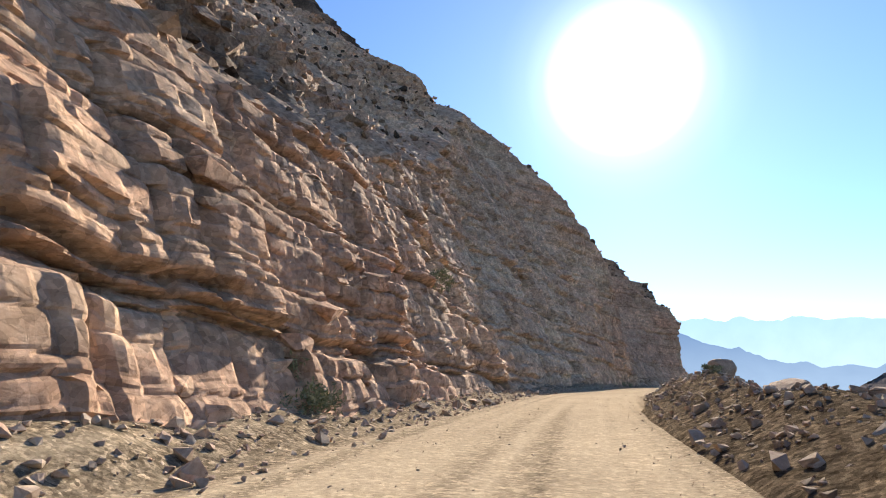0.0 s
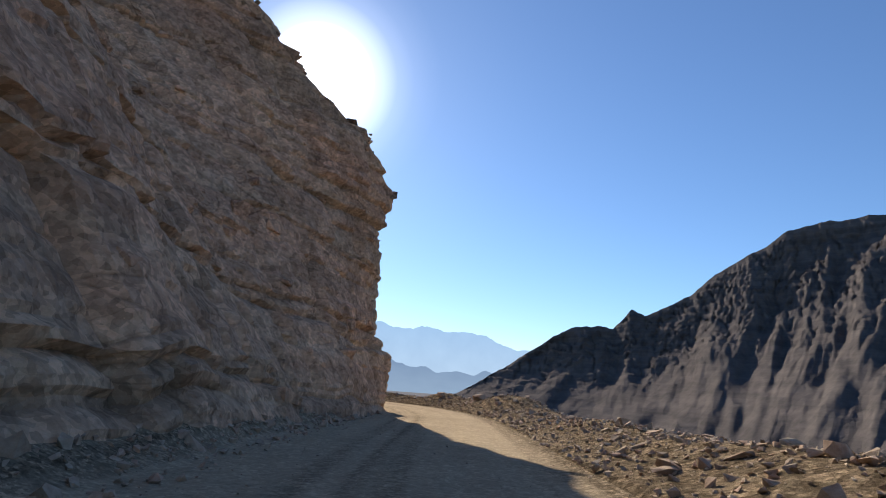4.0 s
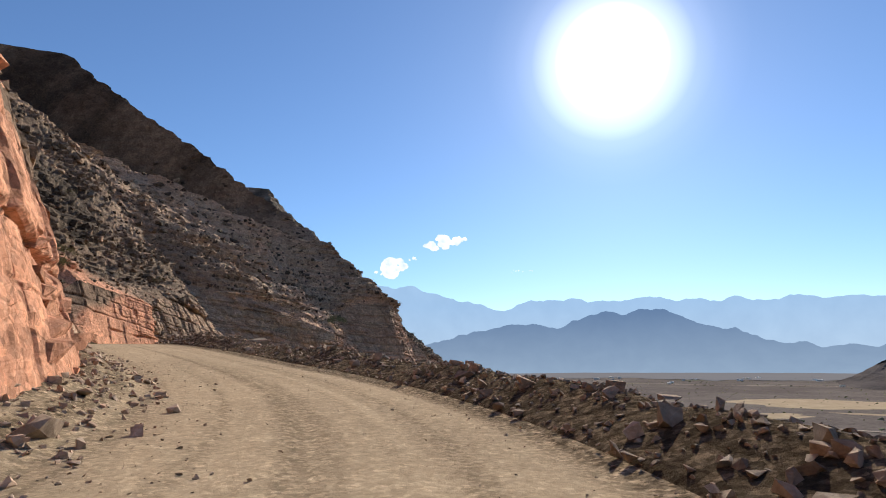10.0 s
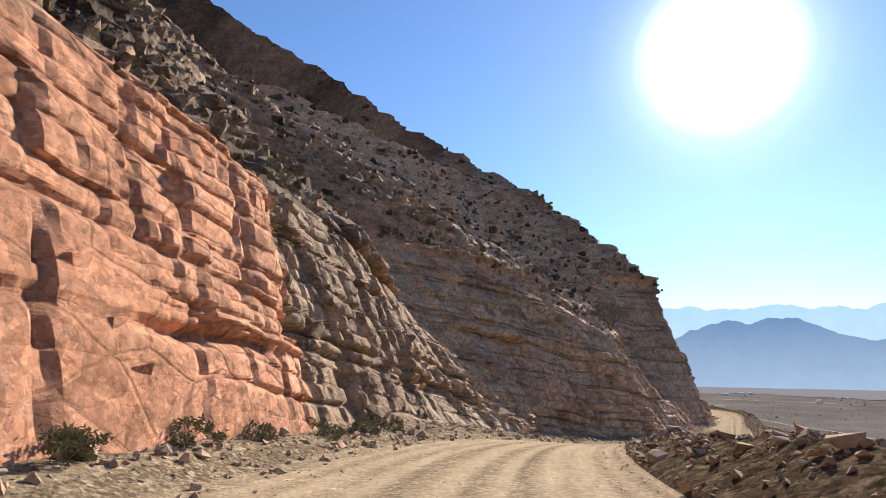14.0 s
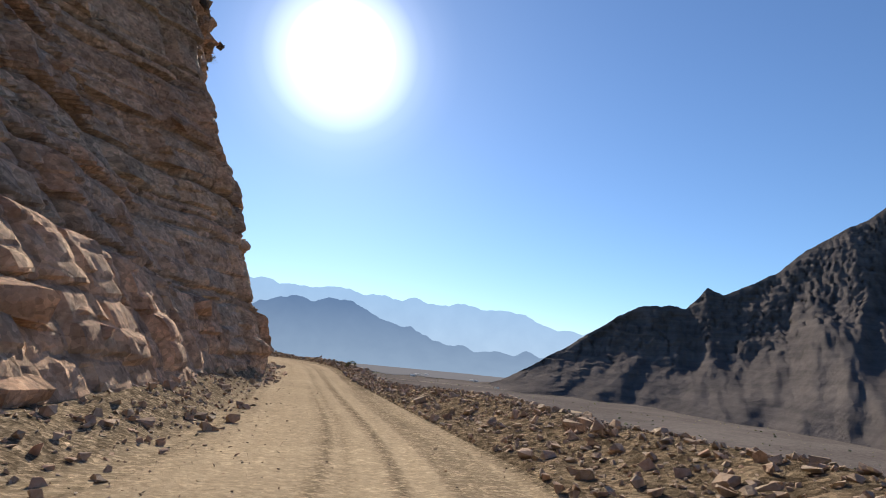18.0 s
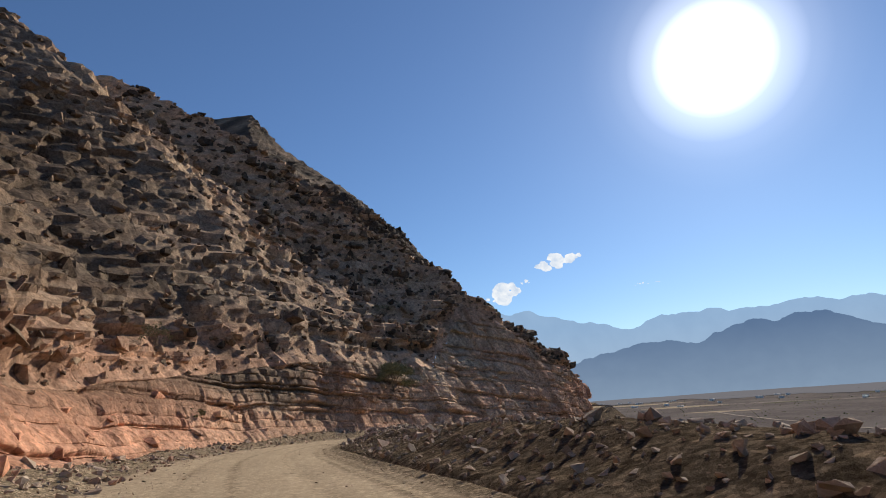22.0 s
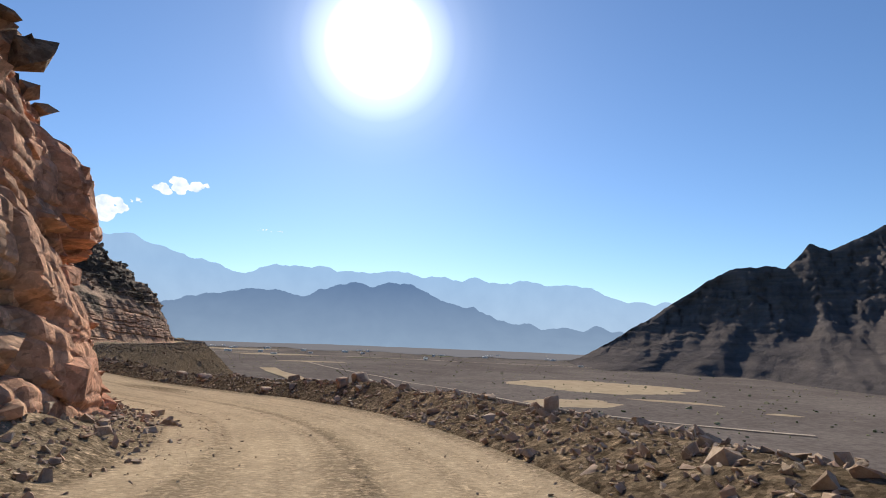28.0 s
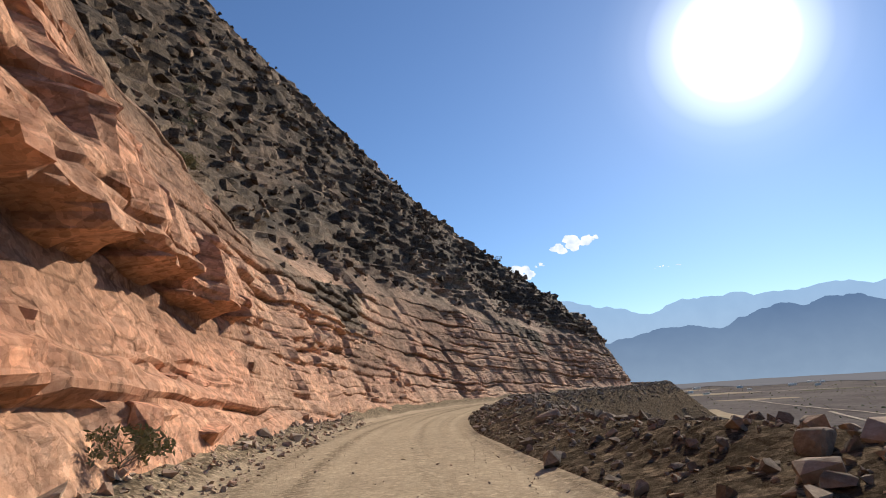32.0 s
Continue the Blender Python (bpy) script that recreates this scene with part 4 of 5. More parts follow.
# boulders on the berm and at the cliff's foot: moment of passing, distance to the left, width, how fresh, how dark, label
BOULDERS = [
    (0.75, -6.4, 1.7, 0.3, 0.35, "large split brown boulder on the rubble mound"),
    (0.95, -5.6, 1.2, 0.2, 0.4, "brown angular boulder on the rubble mound"),
    (0.45, -5.4, 0.5, 0.2, 0.6, "small dark boulder on the rubble mound"),
    (2.2, -4.9, 0.42, 0.25, 0.0, "pale buff stone by the road edge"),
    (3.2, -2.7, 0.24, 0.1, 0.6, "dark stone on the road edge"),
    (3.25, 4.2, 0.55, 0.1, 0.1, "pale angular stone at the cliff foot"),
    (3.3, 3.4, 0.3, 0.1, 0.4, "grey stone at the cliff foot"),
    (3.6, -5.4, 0.8, 0.1, 0.1, "pale grey boulder on the berm"),
    (5.85, -5.2, 0.45, 0.1, 0.05, "pale rounded stone on the rubble"),
    (6.2, -6.2, 1.2, 0.2, 0.35, "brown boulder on the berm"),
    (6.5, -5.5, 0.7, 0.1, 0.3, "grey boulder on the berm"),
    (6.4, -6.6, 0.5, 0.1, 0.1, "pale boulder on the berm"),
    (8.55, -3.6, 0.75, 0.35, 0.3, "square brown boulder at the road edge"),
    (8.4, -3.7, 0.5, 0.3, 0.3, "brown angular boulder at the road edge"),
    (9.42, -3.6, 1.15, 0.2, 0.0, "large low flat buff sandstone boulder on the road edge"),
    (9.34, -3.2, 0.6, 0.25, 0.0, "flat buff wedge of sandstone beside a boulder"),
    (9.5, -3.3, 0.5, 0.2, 0.05, "small buff boulder on the road edge"),
    (11.25, -3.7, 0.5, 0.2, 0.3, "brown boulder on the berm"),
    (11.35, -3.8, 0.4, 0.2, 0.1, "pale flat stone on the berm"),
    (13.45, -4.6, 1.5, 0.15, 0.5, "broad flat dark slab on the berm"),
    (13.3, -4.2, 0.7, 0.1, 0.4, "dark boulder on the berm"),
    (13.7, -4.8, 1.0, 0.1, 0.4, "flat grey slab on the berm"),
    (17.75, -5.6, 0.6, 0.2, 0.3, "brown boulder on the berm"),
    (17.25, -4.7, 0.32, 0.1, 0.05, "pale stone at the road edge"),
    (20.32, -3.4, 0.42, 0.15, 0.05, "pale boulder on the berm"),
    (20.45, -3.6, 0.45, 0.1, 0.85, "dark boulder on the berm"),
    (20.25, -4.4, 0.5, 0.25, 0.2, "brown boulder on the berm"),
    (22.2, -6.6, 0.9, 0.2, 0.4, "brown boulder on the rubble mound"),
    (21.85, -4.6, 0.4, 0.15, 0.5, "dark stone by the wide shoulder"),
    (24.0, -4.5, 0.7, 0.3, 0.35, "brown boulder on the rubble heap"),
    (24.15, -4.3, 0.6, 0.3, 0.4, "brown boulder on the rubble heap"),
    (25.05, -4.9, 0.95, 0.3, 0.35, "rounded brown boulder on the berm"),
    (25.0, -5.6, 0.6, 0.3, 0.3, "brown boulder on the berm"),
    (25.7, -5.4, 1.2, 0.25, 0.55, "dark heap boulder on the berm"),
    (26.6, -3.7, 0.75, 0.15, 0.15, "pale rounded boulder on the berm"),
    (26.95, -4.5, 0.9, 0.15, 0.1, "flat pale boulder on the berm"),
    (26.75, 4.1, 0.75, 0.2, 0.1, "pale boulder at the cliff foot"),
    (26.35, 4.3, 0.42, 0.15, 0.5, "grey stone at the cliff foot"),
    (28.9, -5.6, 0.55, 0.15, 0.1, "tall upright pale slab on the berm"),
    (29.82, -5.3, 0.72, 0.45, 0.35, "square red brown boulder on the berm"),
    (29.86, -5.7, 0.6, 0.3, 0.4, "brown boulder on the berm"),
    (29.8, -6.2, 1.0, 0.35, 0.3, "long red brown block on the berm"),
    (29.68, -6.5, 0.85, 0.3, 0.3, "tilted brown slab on the berm"),
    (29.64, -6.9, 0.8, 0.3, 0.35, "tilted split slab on the berm"),
    (29.55, -6.0, 0.6, 0.1, 0.1, "pale grey boulder on the berm"),
    (30.2, -4.3, 0.8, 0.15, 0.05, "flat pale slab on the berm"),
    (30.8, -5.0, 1.0, 0.2, 0.0, "flat buff slab on the berm"),
    (31.1, -5.3, 0.9, 0.2, 0.0, "flat buff slab on the berm"),
    (32.35, -4.9, 0.55, 0.15, 0.8, "dark boulder on the berm"),
    (32.3, -5.4, 0.45, 0.15, 0.75, "dark boulder on the berm"),
]


def ground_at(t, n):
    s = np.array([at_time(t)])
    nn = np.array([n])
    rgt = station(EDGES, s)[1]
    z = bank_height(s, -nn - rgt) if n < -rgt[0] else road_height(s, nn)[0]
    return Vector(lay(s, nn, z)[0])


for k, (t, n, size, fresh, dark, label) in enumerate(BOULDERS):
    rnd = random.Random(7000 + k)
    flat, tall = "flat" in label or "slab" in label, "upright" in label
    vs, fs = hull(7100 + k, 0.5, 0.42, 0.22 if flat and not tall else (0.8 if tall else 0.36), 26, 0.9 if "square" in label or "block" in label else 0.7)
    me = bpy.data.meshes.new("boulder")
    bm = bmesh.new()
    bv = [bm.verts.new(v) for v in vs * size]
    for f in fs:
        bm.faces.new([bv[i] for i in f])
    bmesh.ops.dissolve_limit(bm, angle_limit=0.2, verts=bm.verts, edges=bm.edges)
    bmesh.ops.bevel(bm, geom=bm.edges[:], offset=0.035 * size, segments=1, affect="EDGES", profile=0.6)
    bm.to_mesh(me)
    bm.free()
    for key, v in (("fresh", fresh), ("dark", dark)):
        me.attributes.new(key, "FLOAT", "POINT").data.foreach_set("value", np.full(len(me.vertices), v, np.float32))
    me.materials.append(STONE)
    ob = new("boulder", me)
    p = ground_at(t, n)
    lean = 28 if "tilted" in label or "split" in label else 7
    ob.matrix_world = pose(p.x, p.y, p.z + size * (0.10 if flat and not tall else 0.2), rnd.uniform(-lean, lean), rnd.uniform(-lean, lean), rnd.uniform(0, 360))
    tagged(ob, label, "boulder", "boulders along the road")


# loose stones that can be told apart along both sides of the road
def loose_stones():
    rng = np.random.RandomState(411)
    looks = [(block_meshes("stone", RUBBLE + LEDGE_BLOCKS, STONE, f, d), word) for f, d, word in ((0.15, 0.0, "pale buff"), (0.3, 0.3, "brown"), (0.1, 0.55, "dark grey brown"), (0.7, 0.1, "red brown"))]
    for k in range(230):
        t = rng.uniform(0.2, 33.5)
        s = np.array([at_time(t)])
        berm = rng.rand() < 0.6
        if berm:
            high, out = station(BERM, s)
            n = -float(station(EDGES, s)[1][0]) - float(out[0]) * abs(rng.normal(0.9, 0.4))
        else:
            n = float(station(EDGES, s)[0][0]) + (float(cut_profile(s)[0][0]) - float(station(EDGES, s)[0][0])) * rng.uniform(0.1, 0.9)
        size = float(np.clip(np.exp(rng.normal(-1.05, 0.35)), 0.2, 0.7))
        dull = berm and station(RUBBLE_TONE, s)[0][0] > 0.42
        meshes, word = looks[rng.choice(4, p=[0.0, 0.3, 0.7, 0.0] if dull else [0.35, 0.35, 0.2, 0.1])]
        ob = new("stone", meshes[rng.randint(len(meshes))])
        p = ground_at(t, n)
        ob.matrix_world = pose(p.x, p.y, p.z + 0.12 * size, rng.normal(0, 12), rng.normal(0, 12), rng.uniform(0, 360)) @ Matrix.Diagonal((size * rng.uniform(0.9, 1.4), size, size * rng.uniform(0.8, 1.2), 1))
        tagged(ob, word + (" angular stone on the rubble berm" if berm else " angular stone on the gravel below the cliff"), "stone", "loose stones along the road")


loose_stones()


# blocks that stand out of the cliffs, each one a part of its cliff
def stud_cliffs():
    shapes = {}
    for f, d in ((1.0, 0.0), (0.5, 0.1), (0.15, 0.15), (0.1, 0.7)):
        shapes[f, d] = block_meshes("rock_block", LEDGE_BLOCKS, ROCK, f, d)
    looks = list(shapes)
    for k, cliff in enumerate(CLIFFS):
        rng = np.random.RandomState(300 + k)
        count = 280 if k < 6 else 120
        s = rng.uniform(max(marks[k], at_time(-0.5)), min(marks[k + 1], at_time(35)), count)
        h = rng.beta(1.0, 1.6, count)
        n, z, fr, dk = cut_surface(s, h)
        p = lay(s, n + 0.18, z)
        for i in range(count):
            look_ = min(looks, key=lambda q: abs(q[0] - fr[i]) + abs(q[1] - dk[i]))
            ob = new("rock_block", shapes[look_][rng.randint(len(LEDGE_BLOCKS))])
            m = int(np.clip(s[i] / 0.5, 0, len(S) - 1))
            yaw = math.degrees(math.atan2(LEFT[m, 1], LEFT[m, 0])) + 90
            size = float(np.clip(np.exp(rng.normal(-0.45, 0.4)), 0.25, 1.5))
            ob.parent = cliff
            ob.matrix_world = pose(*p[i], rng.normal(0, 6), rng.normal(0, 6), yaw + rng.normal(0, 12)) @ Matrix.Diagonal((size * rng.uniform(0.8, 1.6), size * rng.uniform(0.7, 1.0), size * rng.uniform(0.6, 1.1), 1))


# ---- plants ----
def leaf_look(tree, shader):
    tone = tree.nodes.new("ShaderNodeNewGeometry").outputs["Random Per Island"]
    tree.links.new(ramp(tree, tone, [(0.0, (0.11, 0.115, 0.055)), (0.5, (0.19, 0.185, 0.095)), (1.0, (0.30, 0.27, 0.16))]), shader.inputs["Base Color"])
    shader.inputs["Roughness"].default_value = 0.8


def twig_look(tree, shader):
    tree.links.new(ramp(tree, noise_node(tree, 9.0), [(0.3, (0.12, 0.09, 0.06)), (0.7, (0.24, 0.19, 0.14))]), shader.inputs["Base Color"])


LEAF, TWIG = material("leaf", leaf_look, 0.8), material("twig", twig_look)


def branching(rnd, height, spread, stems):
    """Stems that fork: a list of tapered segments (start, end, radius) and the tips."""
    segs, tips = [], []
    for k in range(stems):
        a = rnd.uniform(0, 2 * math.pi)
        here, way = Vector((0, 0, -0.05)), Vector((math.cos(a) * spread, math.sin(a) * spread, height)).normalized()
        live = [(here, way, 0.035 * height / 1.5)]
        for level in range(4):
            nxt = []
            for p, w, r in live:
                for fork in range(1 if level == 0 else 2):
                    w2 = (w + Vector((rnd.gauss(0, 0.42), rnd.gauss(0, 0.42), rnd.gauss(0.05, 0.25)))).normalized()
                    q = p + w2 * height * rnd.uniform(0.22, 0.36)
                    segs.append((p, q, r))
                    nxt.append((q, w2, r * 0.62))
            live = nxt
        tips += [p for p, w, r in live] + [p for p, w, r in nxt]
    return segs, tips


def bush(t, n, z_up, height, width, leaves, label, seed, name="bush"):
    rnd = random.Random(seed)
    segs, tips = branching(rnd, height, width / height * 0.8, 7)
    top = new(name)
    s = np.array([at_time(t)])
    top.matrix_world = Matrix.Translation(z_up if isinstance(z_up, Vector) else Vector(lay(s, np.array([n]), np.array([z_up]))[0]))
    bm = bmesh.new()
    for p, q, r in segs:
        side = (q - p).cross(Vector((0.3, 0.2, 1))).normalized()
        up = (q - p).cross(side).normalized()
        ring = [[bm.verts.new(c + (side * math.cos(a) + up * math.sin(a)) * rr) for a in (0, 2.09, 4.19)] for c, rr in ((p, r), (q, r * 0.62))]
        for i in range(3):
            bm.faces.new((ring[0][i], ring[0][(i + 1) % 3], ring[1][(i + 1) % 3], ring[1][i]))
    me = bpy.data.meshes.new("trunk")
    bm.to_mesh(me)
    bm.free()
    me.materials.append(TWIG)
    part_ = new("trunk", me)
    part_.parent = top
    verts, faces = [], []
    for k in range(leaves):
        c = rnd.choice(tips) + Vector((rnd.gauss(0, 1), rnd.gauss(0, 1), rnd.gauss(0, 0.8))) * 0.11 * height
        a, l = Vector((rnd.gauss(0, 1), rnd.gauss(0, 1), rnd.gauss(0, 1))).normalized(), rnd.uniform(0.05, 0.11) * (0.6 + 0.4 * height / 1.5)
        b = a.orthogonal().normalized() * l * 0.32
        i = len(verts)
        verts += [c - a * l, c + b, c + a * l, c - b]
        faces.append((i, i + 1, i + 2, i + 3))
    me = bpy.data.meshes.new("foliage")
    me.from_pydata([tuple(v) for v in verts], [], faces)
    me.materials.append(LEAF)
    leaf = new("foliage", me)
    leaf.parent = top
    return tagged(top, label, "bush", "desert bushes")


def on_cut(t, h):
    s = np.array([at_time(t)])
    n, z, f, d = cut_surface(s, np.array([h]))
    return Vector(lay(s, n - 0.05, z)[0])


def on_slope(t, run):
    s = np.array([at_time(t)])
    n, z, d, soil, bare = slope_surface(s, np.array([run]))
    return Vector(lay(s, n, z)[0])


bush(0.55, 0, ground_at(0.55, 7.6), 1.3, 2.0, 2600, "dusty grey green bush at the cliff foot", 1)
bush(0.8, 0, ground_at(0.8, 7.2), 0.9, 1.6, 1500, "low dusty green bush at the cliff foot", 2)
bush(1.05, 0, on_cut(1.1, 0.45), 0.9, 1.5, 1500, "green bush growing on a rock ledge", 3)
bush(0.9, -5.2, ground_at(0.9, -5.0), 0.35, 0.8, 700, "dry olive bush on the rubble mound", 4)
bush(3.5, 0, ground_at(3.5, 4.3), 0.75, 0.9, 1300, "leafy green bush at the cliff foot", 5)
bush(9.0, 0, on_cut(9.05, 0.8), 3.0, 3.4, 4600, "large sparse bush on the slope above the cut", 6)
bush(9.25, 0, on_slope(9.3, 2.0), 1.8, 2.0, 2000, "sparse dry bush on the slope above the cut", 7)
bush(8.8, 0, on_cut(8.8, 0.06), 0.8, 0.9, 1000, "small brown green bush at the cliff foot", 8)
bush(14.0, 0, on_slope(13.9, 2.5), 1.6, 2.2, 2400, "grey green bush on the talus slope", 9)
bush(14.1, 0, on_slope(14.1, 5.5), 1.6, 2.0, 2000, "grey green bush on the talus slope", 10)
for k, t in enumerate((14.35, 14.5, 14.62, 14.8, 14.95, 15.1)):
    bush(t, 0, ground_at(t, 6.0 + 0.15 * (k % 3)), 0.5, 0.9, 900, "low dusty green scrub at the cliff foot", 20 + k)
bush(13.85, 0, ground_at(13.85, 5.2), 0.5, 1.2, 1000, "low dusty green scrub at the cliff foot", 30)
bush(18.2, 0, on_slope(18.2, 1.0), 3.0, 2.4, 2600, "dry thorny bush at the top of the cliff", 31)
bush(25.75, 0, on_cut(25.78, 0.6), 2.5, 1.9, 6500, "grey green bush growing on the cliff ledge", 32)
bush(24.2, 0, on_cut(24.2, 0.5), 0.5, 0.8, 800, "small green bush among the talus", 33)
bush(32.6, 0, on_cut(32.6, 0.03), 0.7, 1.0, 1000, "small dry bush at the cliff foot", 34)
bush(33.2, 0, on_slope(33.6, 3.0), 1.2, 1.8, 1500, "olive green bush on the rocky slope", 35)
bush(20.9, 0, ground_at(20.9, -3.6), 0.45, 0.9, 900, "dark green bush on the berm", 36)
bush(3.9, 0, on_slope(3.95, 6.0), 2.5, 2.0, 1800, "dry bush on the cliff top", 37)


# dry shrubs that dot the mountainside
rnd = random.Random(91)
for k in range(46):
    t = rnd.uniform(1.0, 42.0)
    h = rnd.uniform(0.6, 1.5)
    bush(t, 0, on_slope(t, 2.0 + 45 * rnd.random() ** 1.7), h, h * rnd.uniform(1.0, 1.5), 420, "dusty olive shrub on the rocky mountainside", 200 + k)


# ---- clouds ----
# the clouds glow: their sunlit white is put into the colour
def cloud_look():
    mat = bpy.data.materials.new("cloud")
    mat.use_nodes = True
    tree = mat.node_tree
    tree.nodes.remove(tree.nodes["Principled BSDF"])
    em = tree.nodes.new("ShaderNodeEmission")
    tree.links.new(ramp(tree, noise_node(tree, 0.012, 4, 0.6), [(0.3, (0.52, 0.62, 0.76)), (0.65, (0.86, 0.88, 0.90))]), em.inputs["Color"])
    tree.links.new(em.outputs[0], tree.nodes["Material Output"].inputs["Surface"])
    return mat


CLOUD = cloud_look()


def cloud(bearing, elevation, wide, tall, lumps, seed, label):
    rnd = random.Random(seed)
    bm = bmesh.new()
    for k in range(lumps):
        u = rnd.uniform(-1, 1)
        r = tall * rnd.uniform(0.12, 0.34) * (1 - 0.6 * abs(u))
        m = Matrix.Translation((u * wide / 2, rnd.uniform(-40, 40), rnd.uniform(-0.35, 0.5) * tall * (1 - u * u) * 0.9 + 0.15 * tall * u)) @ Matrix.Diagonal((r * 1.3, r, r * 0.85, 1))
        bmesh.ops.create_icosphere(bm, subdivisions=2, radius=1.0, matrix=m)
    for v in bm.verts:
        v.co += Vector(noise.noise_vector(v.co * 0.03)) * 12 + Vector(noise.noise_vector(v.co * 0.1)) * 5
    me = bpy.data.meshes.new("cloud")
    bm.to_mesh(me)
    bm.free()
    me.materials.append(CLOUD)
    ob = new("backdrop_cloud", me)
    b, e, R = radians(bearing), radians(elevation), 4600
    ob.matrix_world = pose(-60 + R * math.cos(e) * math.sin(b), 300 + R * math.cos(e) * math.cos(b), R * math.sin(e), 0, 0, -bearing)
    ob.visible_shadow = False
    tagged(ob, label, "cloud", kind="structure")


cloud(-17.3, 11.6, 330, 130, 26, 1, "small white cumulus cloud in the blue sky")
cloud(-22.8, 8.9, 250, 160, 22, 2, "small white cumulus cloud behind the ridge")
cloud(-20.6, 9.9, 90, 40, 7, 3, "wisp of white cloud in the blue sky")
cloud(-9.5, 8.6, 190, 30, 9, 4, "thin wisp of white cloud in the blue sky")


# ---- the valley floor ----
def flat_look(low, high):
    def build(tree, shader):
        tree.links.new(ramp(tree, noise_node(tree, 0.05, 8, 0.65), [(0.3, low), (0.7, high)]), shader.inputs["Base Color"])
    return build


SAND = material("pale_sand", flat_look((0.30, 0.235, 0.155), (0.43, 0.345, 0.24)), 1.0, 0.0)
TRACK = material("valley_track", flat_look((0.34, 0.285, 0.225), (0.45, 0.385, 0.31)), 1.0, 0.0)
FIELD = material("valley_field", flat_look((0.08, 0.09, 0.05), (0.13, 0.12, 0.08)), 1.0, 0.0)


def plain_z(x, y):
    rg = np.hypot(x, y - 400)
    return VALLEY + 4 * fractal(x / 260, y / 260, 400, 3) * ease(rg, 0, 100)


def patch(name, x, y, rx, ry, turn, mat, label, seed, category):
    """An uneven patch of ground laid just over the plain."""
    a = np.linspace(0, 2 * math.pi, 97)
    r = np.linspace(0, 1, 14)
    ag, rg = np.meshgrid(a, r)
    edge = 1 + 0.5 * fractal(np.cos(ag) * 1.6 + 9, np.sin(ag) * 1.6 + seed, seed, 4)
    u, v = rg * edge * rx * np.cos(ag), rg * edge * ry * np.sin(ag)
    c, s_ = math.cos(radians(turn)), math.sin(radians(turn))
    px, py = x + u * c - v * s_, y + u * s_ + v * c
    z = plain_z(px, py) + 0.9 * (1 - rg**6) - 0.3
    return tagged(sheet(name, np.stack([px, py, z], -1), mat, shade_flat=False), label, category, kind="structure")


patch("sand_flat", 325, 1580, 185, 150, -36, SAND, "pale sandy wadi flat on the valley floor", 3, "sand")
patch("sand_flat_small", 345, 1330, 75, 16, -30, SAND, "pale sand strip on the valley floor", 5, "sand")
patch("sand_heap_ground", 425, 1215, 24, 14, -20, SAND, "small pale patch of sand on the valley floor", 6, "sand")
patch("sand_field", 170, 1290, 75, 60, 10, SAND, "pale sandy field on the valley floor", 7, "sand")
for k, (x, y, rx, ry) in enumerate(((-400, 2600, 160, 60), (-100, 2500, 120, 40), (-620, 3000, 200, 60), (200, 2900, 200, 50), (-250, 2150, 90, 30))):
    patch("valley_field_%d" % (k + 1), x, y, rx, ry, 8, FIELD if k % 2 else SAND, "distant field on the valley floor" if k % 2 else "distant pale clearing on the valley floor", 20 + k, "field")


def track(name, points, wide, label, mat=None):
    """A road across the plain."""
    p = np.array(points, float)
    d = np.r_[0, np.cumsum(np.linalg.norm(np.diff(p, axis=0), axis=1))]
    s = np.arange(0, d[-1], 8.0)
    x, y = np.interp(s, d, p[:, 0]) + 5 * fractal(s / 150, s * 0, 77, 3), np.interp(s, d, p[:, 1])
    dx, dy = np.gradient(x), np.gradient(y)
    l = np.hypot(dx, dy)
    v = np.linspace(-0.5, 0.5, 4)[:, None] * wide
    px, py = x - dy / l * v, y + dx / l * v
    tagged(sheet(name, np.stack([px, py, plain_z(px, py) + 1.2], -1), mat or TRACK, shade_flat=False), label, "road", kind="structure")


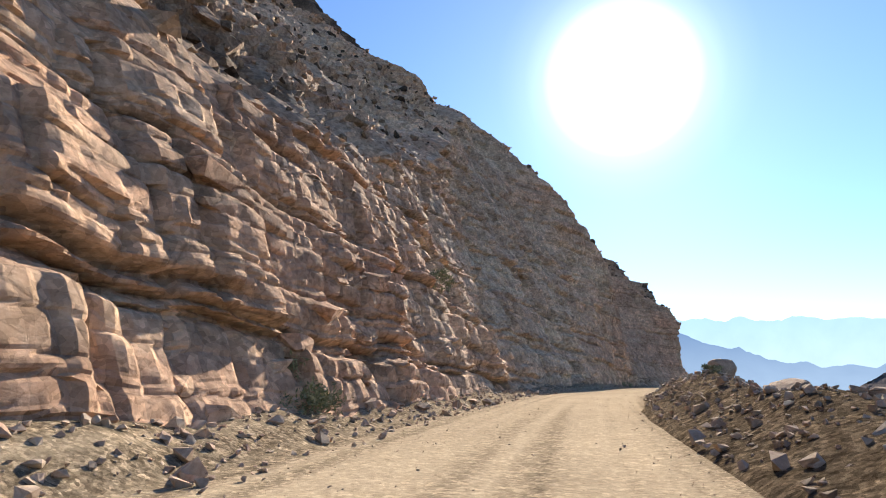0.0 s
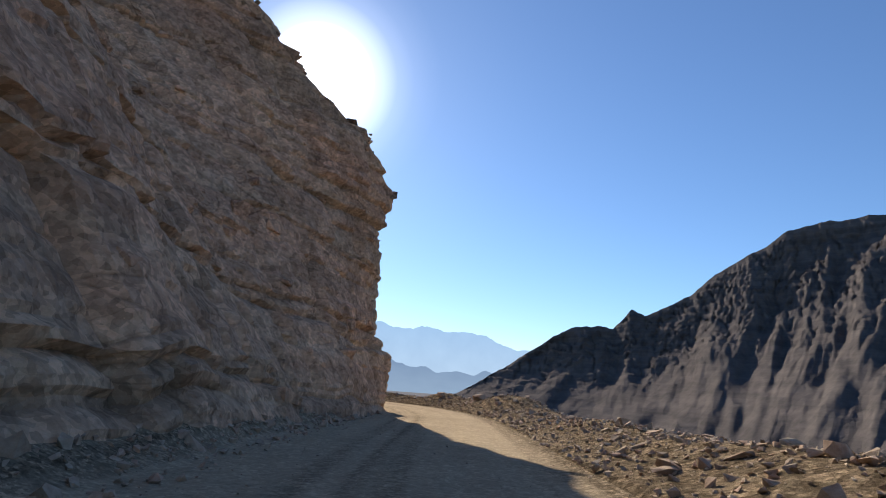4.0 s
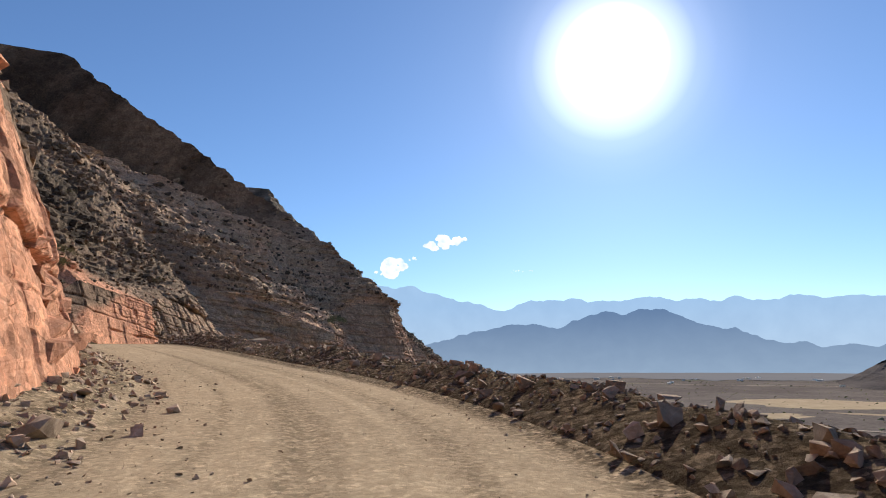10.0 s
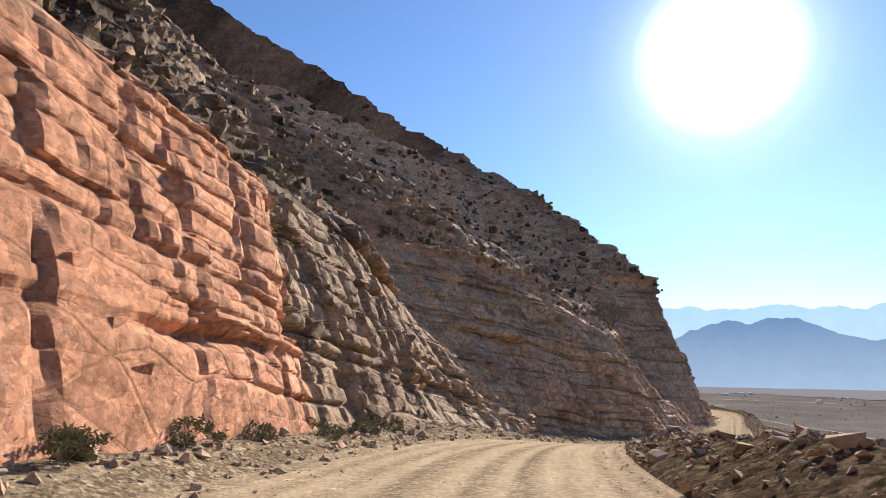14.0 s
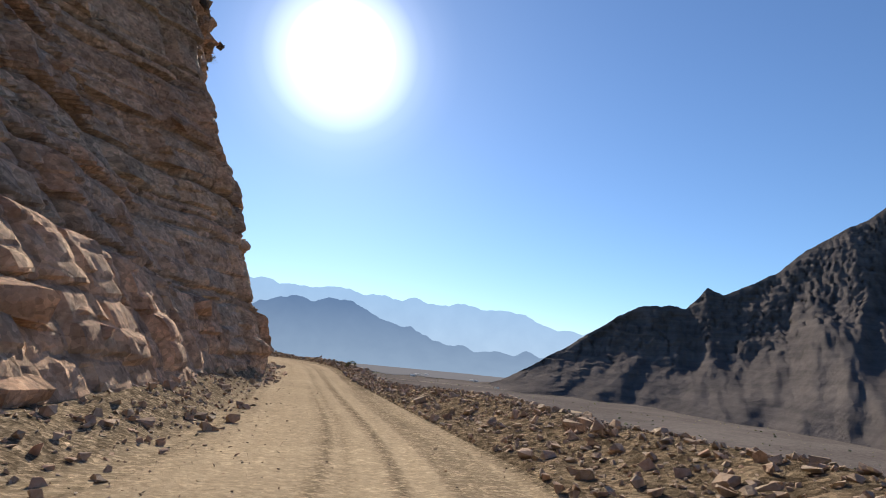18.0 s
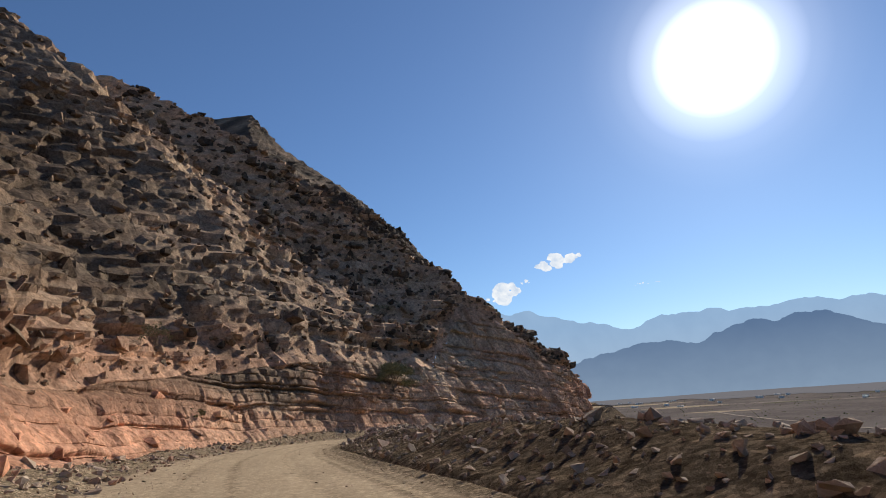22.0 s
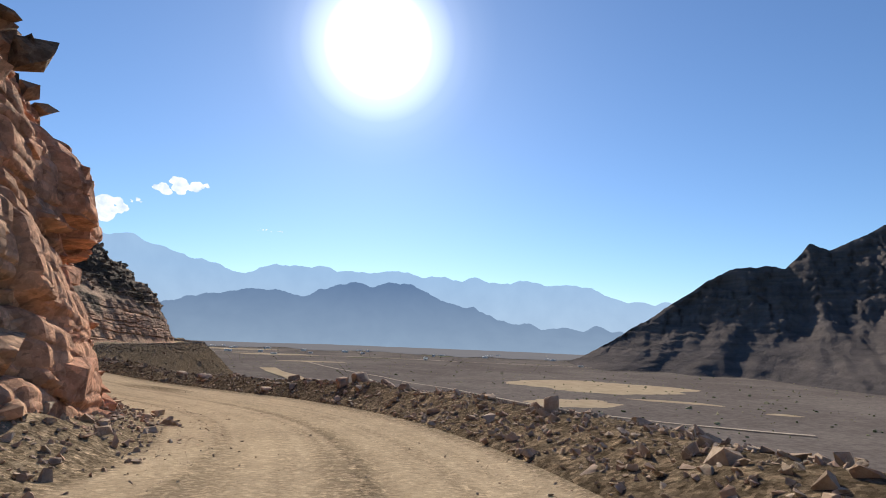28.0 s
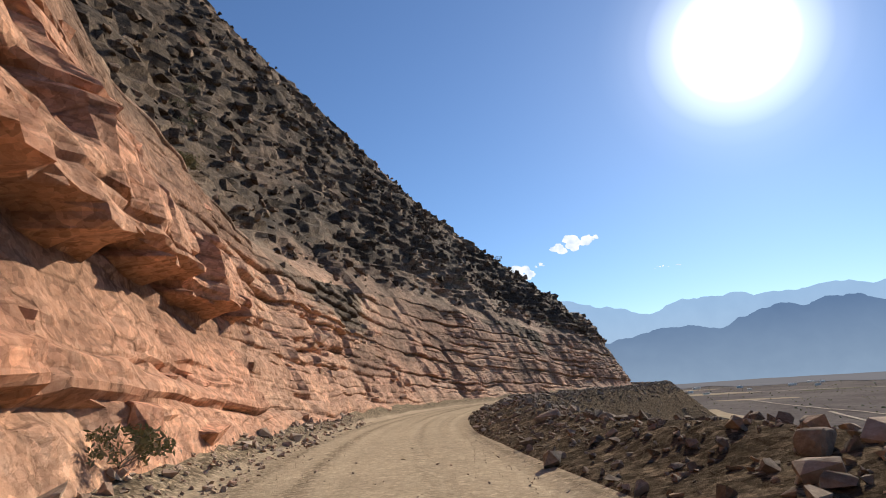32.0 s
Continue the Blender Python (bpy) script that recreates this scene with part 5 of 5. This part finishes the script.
track("wadi_bed", [(-320, 1850), (-248, 1632), (-190, 1450), (-150, 1340), (-60, 1050), (-20, 950), (60, 820)], 34, "pale dry wadi bed winding over the valley floor", SAND)
track("valley_road_1", [(-1500, 2850), (-578, 2700), (-180, 2560), (257, 2350), (700, 2300), (1100, 2250)], 13, "long pale road across the valley floor")
track("valley_road_2", [(-120, 1700), (-40, 1300), (10, 1000), (120, 820), (260, 700)], 7, "pale dirt track on the valley floor")
track("valley_road_3", [(-260, 2100), (0, 1500), (140, 1180), (330, 1050)], 6, "pale dirt track on the valley floor")


def strew_valley():
    rng = np.random.RandomState(81)
    count = 4200
    x, y = rng.uniform(-1500, 1100, count), rng.uniform(600, 3400, count)
    keep = x > -230 - 0.25 * (y - 500)
    x, y = x[keep], y[keep]
    sizes = np.clip(np.exp(rng.normal(1.1, 0.5, len(x))), 1.2, 9)
    strewn("valley_scrub", RUBBLE, np.stack([x, y, plain_z(x, y) + 0.4], -1), sizes, 82, LEAF, "scattered dark thorn scrub on the valley plain", "scrub")


strew_valley()


def house(x, y, w, d, h, turn, label):
    top = new("house")
    top.matrix_world = pose(x, y, float(plain_z(np.array([x]), np.array([y]))[0]), 0, 0, turn)
    for name, size, at, mat in (("walls", (w, d, h), (0, 0, h / 2), WHITEWASH), ("roof_parapet", (w + 0.4, d + 0.4, 0.5), (0, 0, h + 0.25), WHITEWASH), ("door", (1.6, 0.2, 2.4), (w * 0.1, -d / 2 - 0.06, 1.2), TWIG), ("window", (1.8, 0.2, 1.4), (-w * 0.25, -d / 2 - 0.06, h * 0.55), TWIG)):
        bm = bmesh.new()
        bmesh.ops.create_cube(bm, size=1.0, matrix=Matrix.Translation(at) @ Matrix.Diagonal((*size, 1)))
        bmesh.ops.bevel(bm, geom=bm.edges[:], offset=0.05, segments=1, affect="EDGES")
        me = bpy.data.meshes.new(name)
        bm.to_mesh(me)
        bm.free()
        me.materials.append(mat)
        ob = new(name, me)
        ob.parent = top
    return tagged(top, label, "house", "houses in the valley")


WHITEWASH = material("whitewash", flat_look((0.6, 0.57, 0.52), (0.75, 0.72, 0.67)))
rnd = random.Random(12)
for k in range(46):
    x = rnd.uniform(-1300, 700)
    house(x, 2350 + rnd.uniform(60, 900) - 0.12 * x, rnd.uniform(9, 26), rnd.uniform(8, 15), rnd.uniform(3.5, 7), rnd.uniform(-20, 20), "small pale flat roofed house on the valley plain")

stud_cliffs()
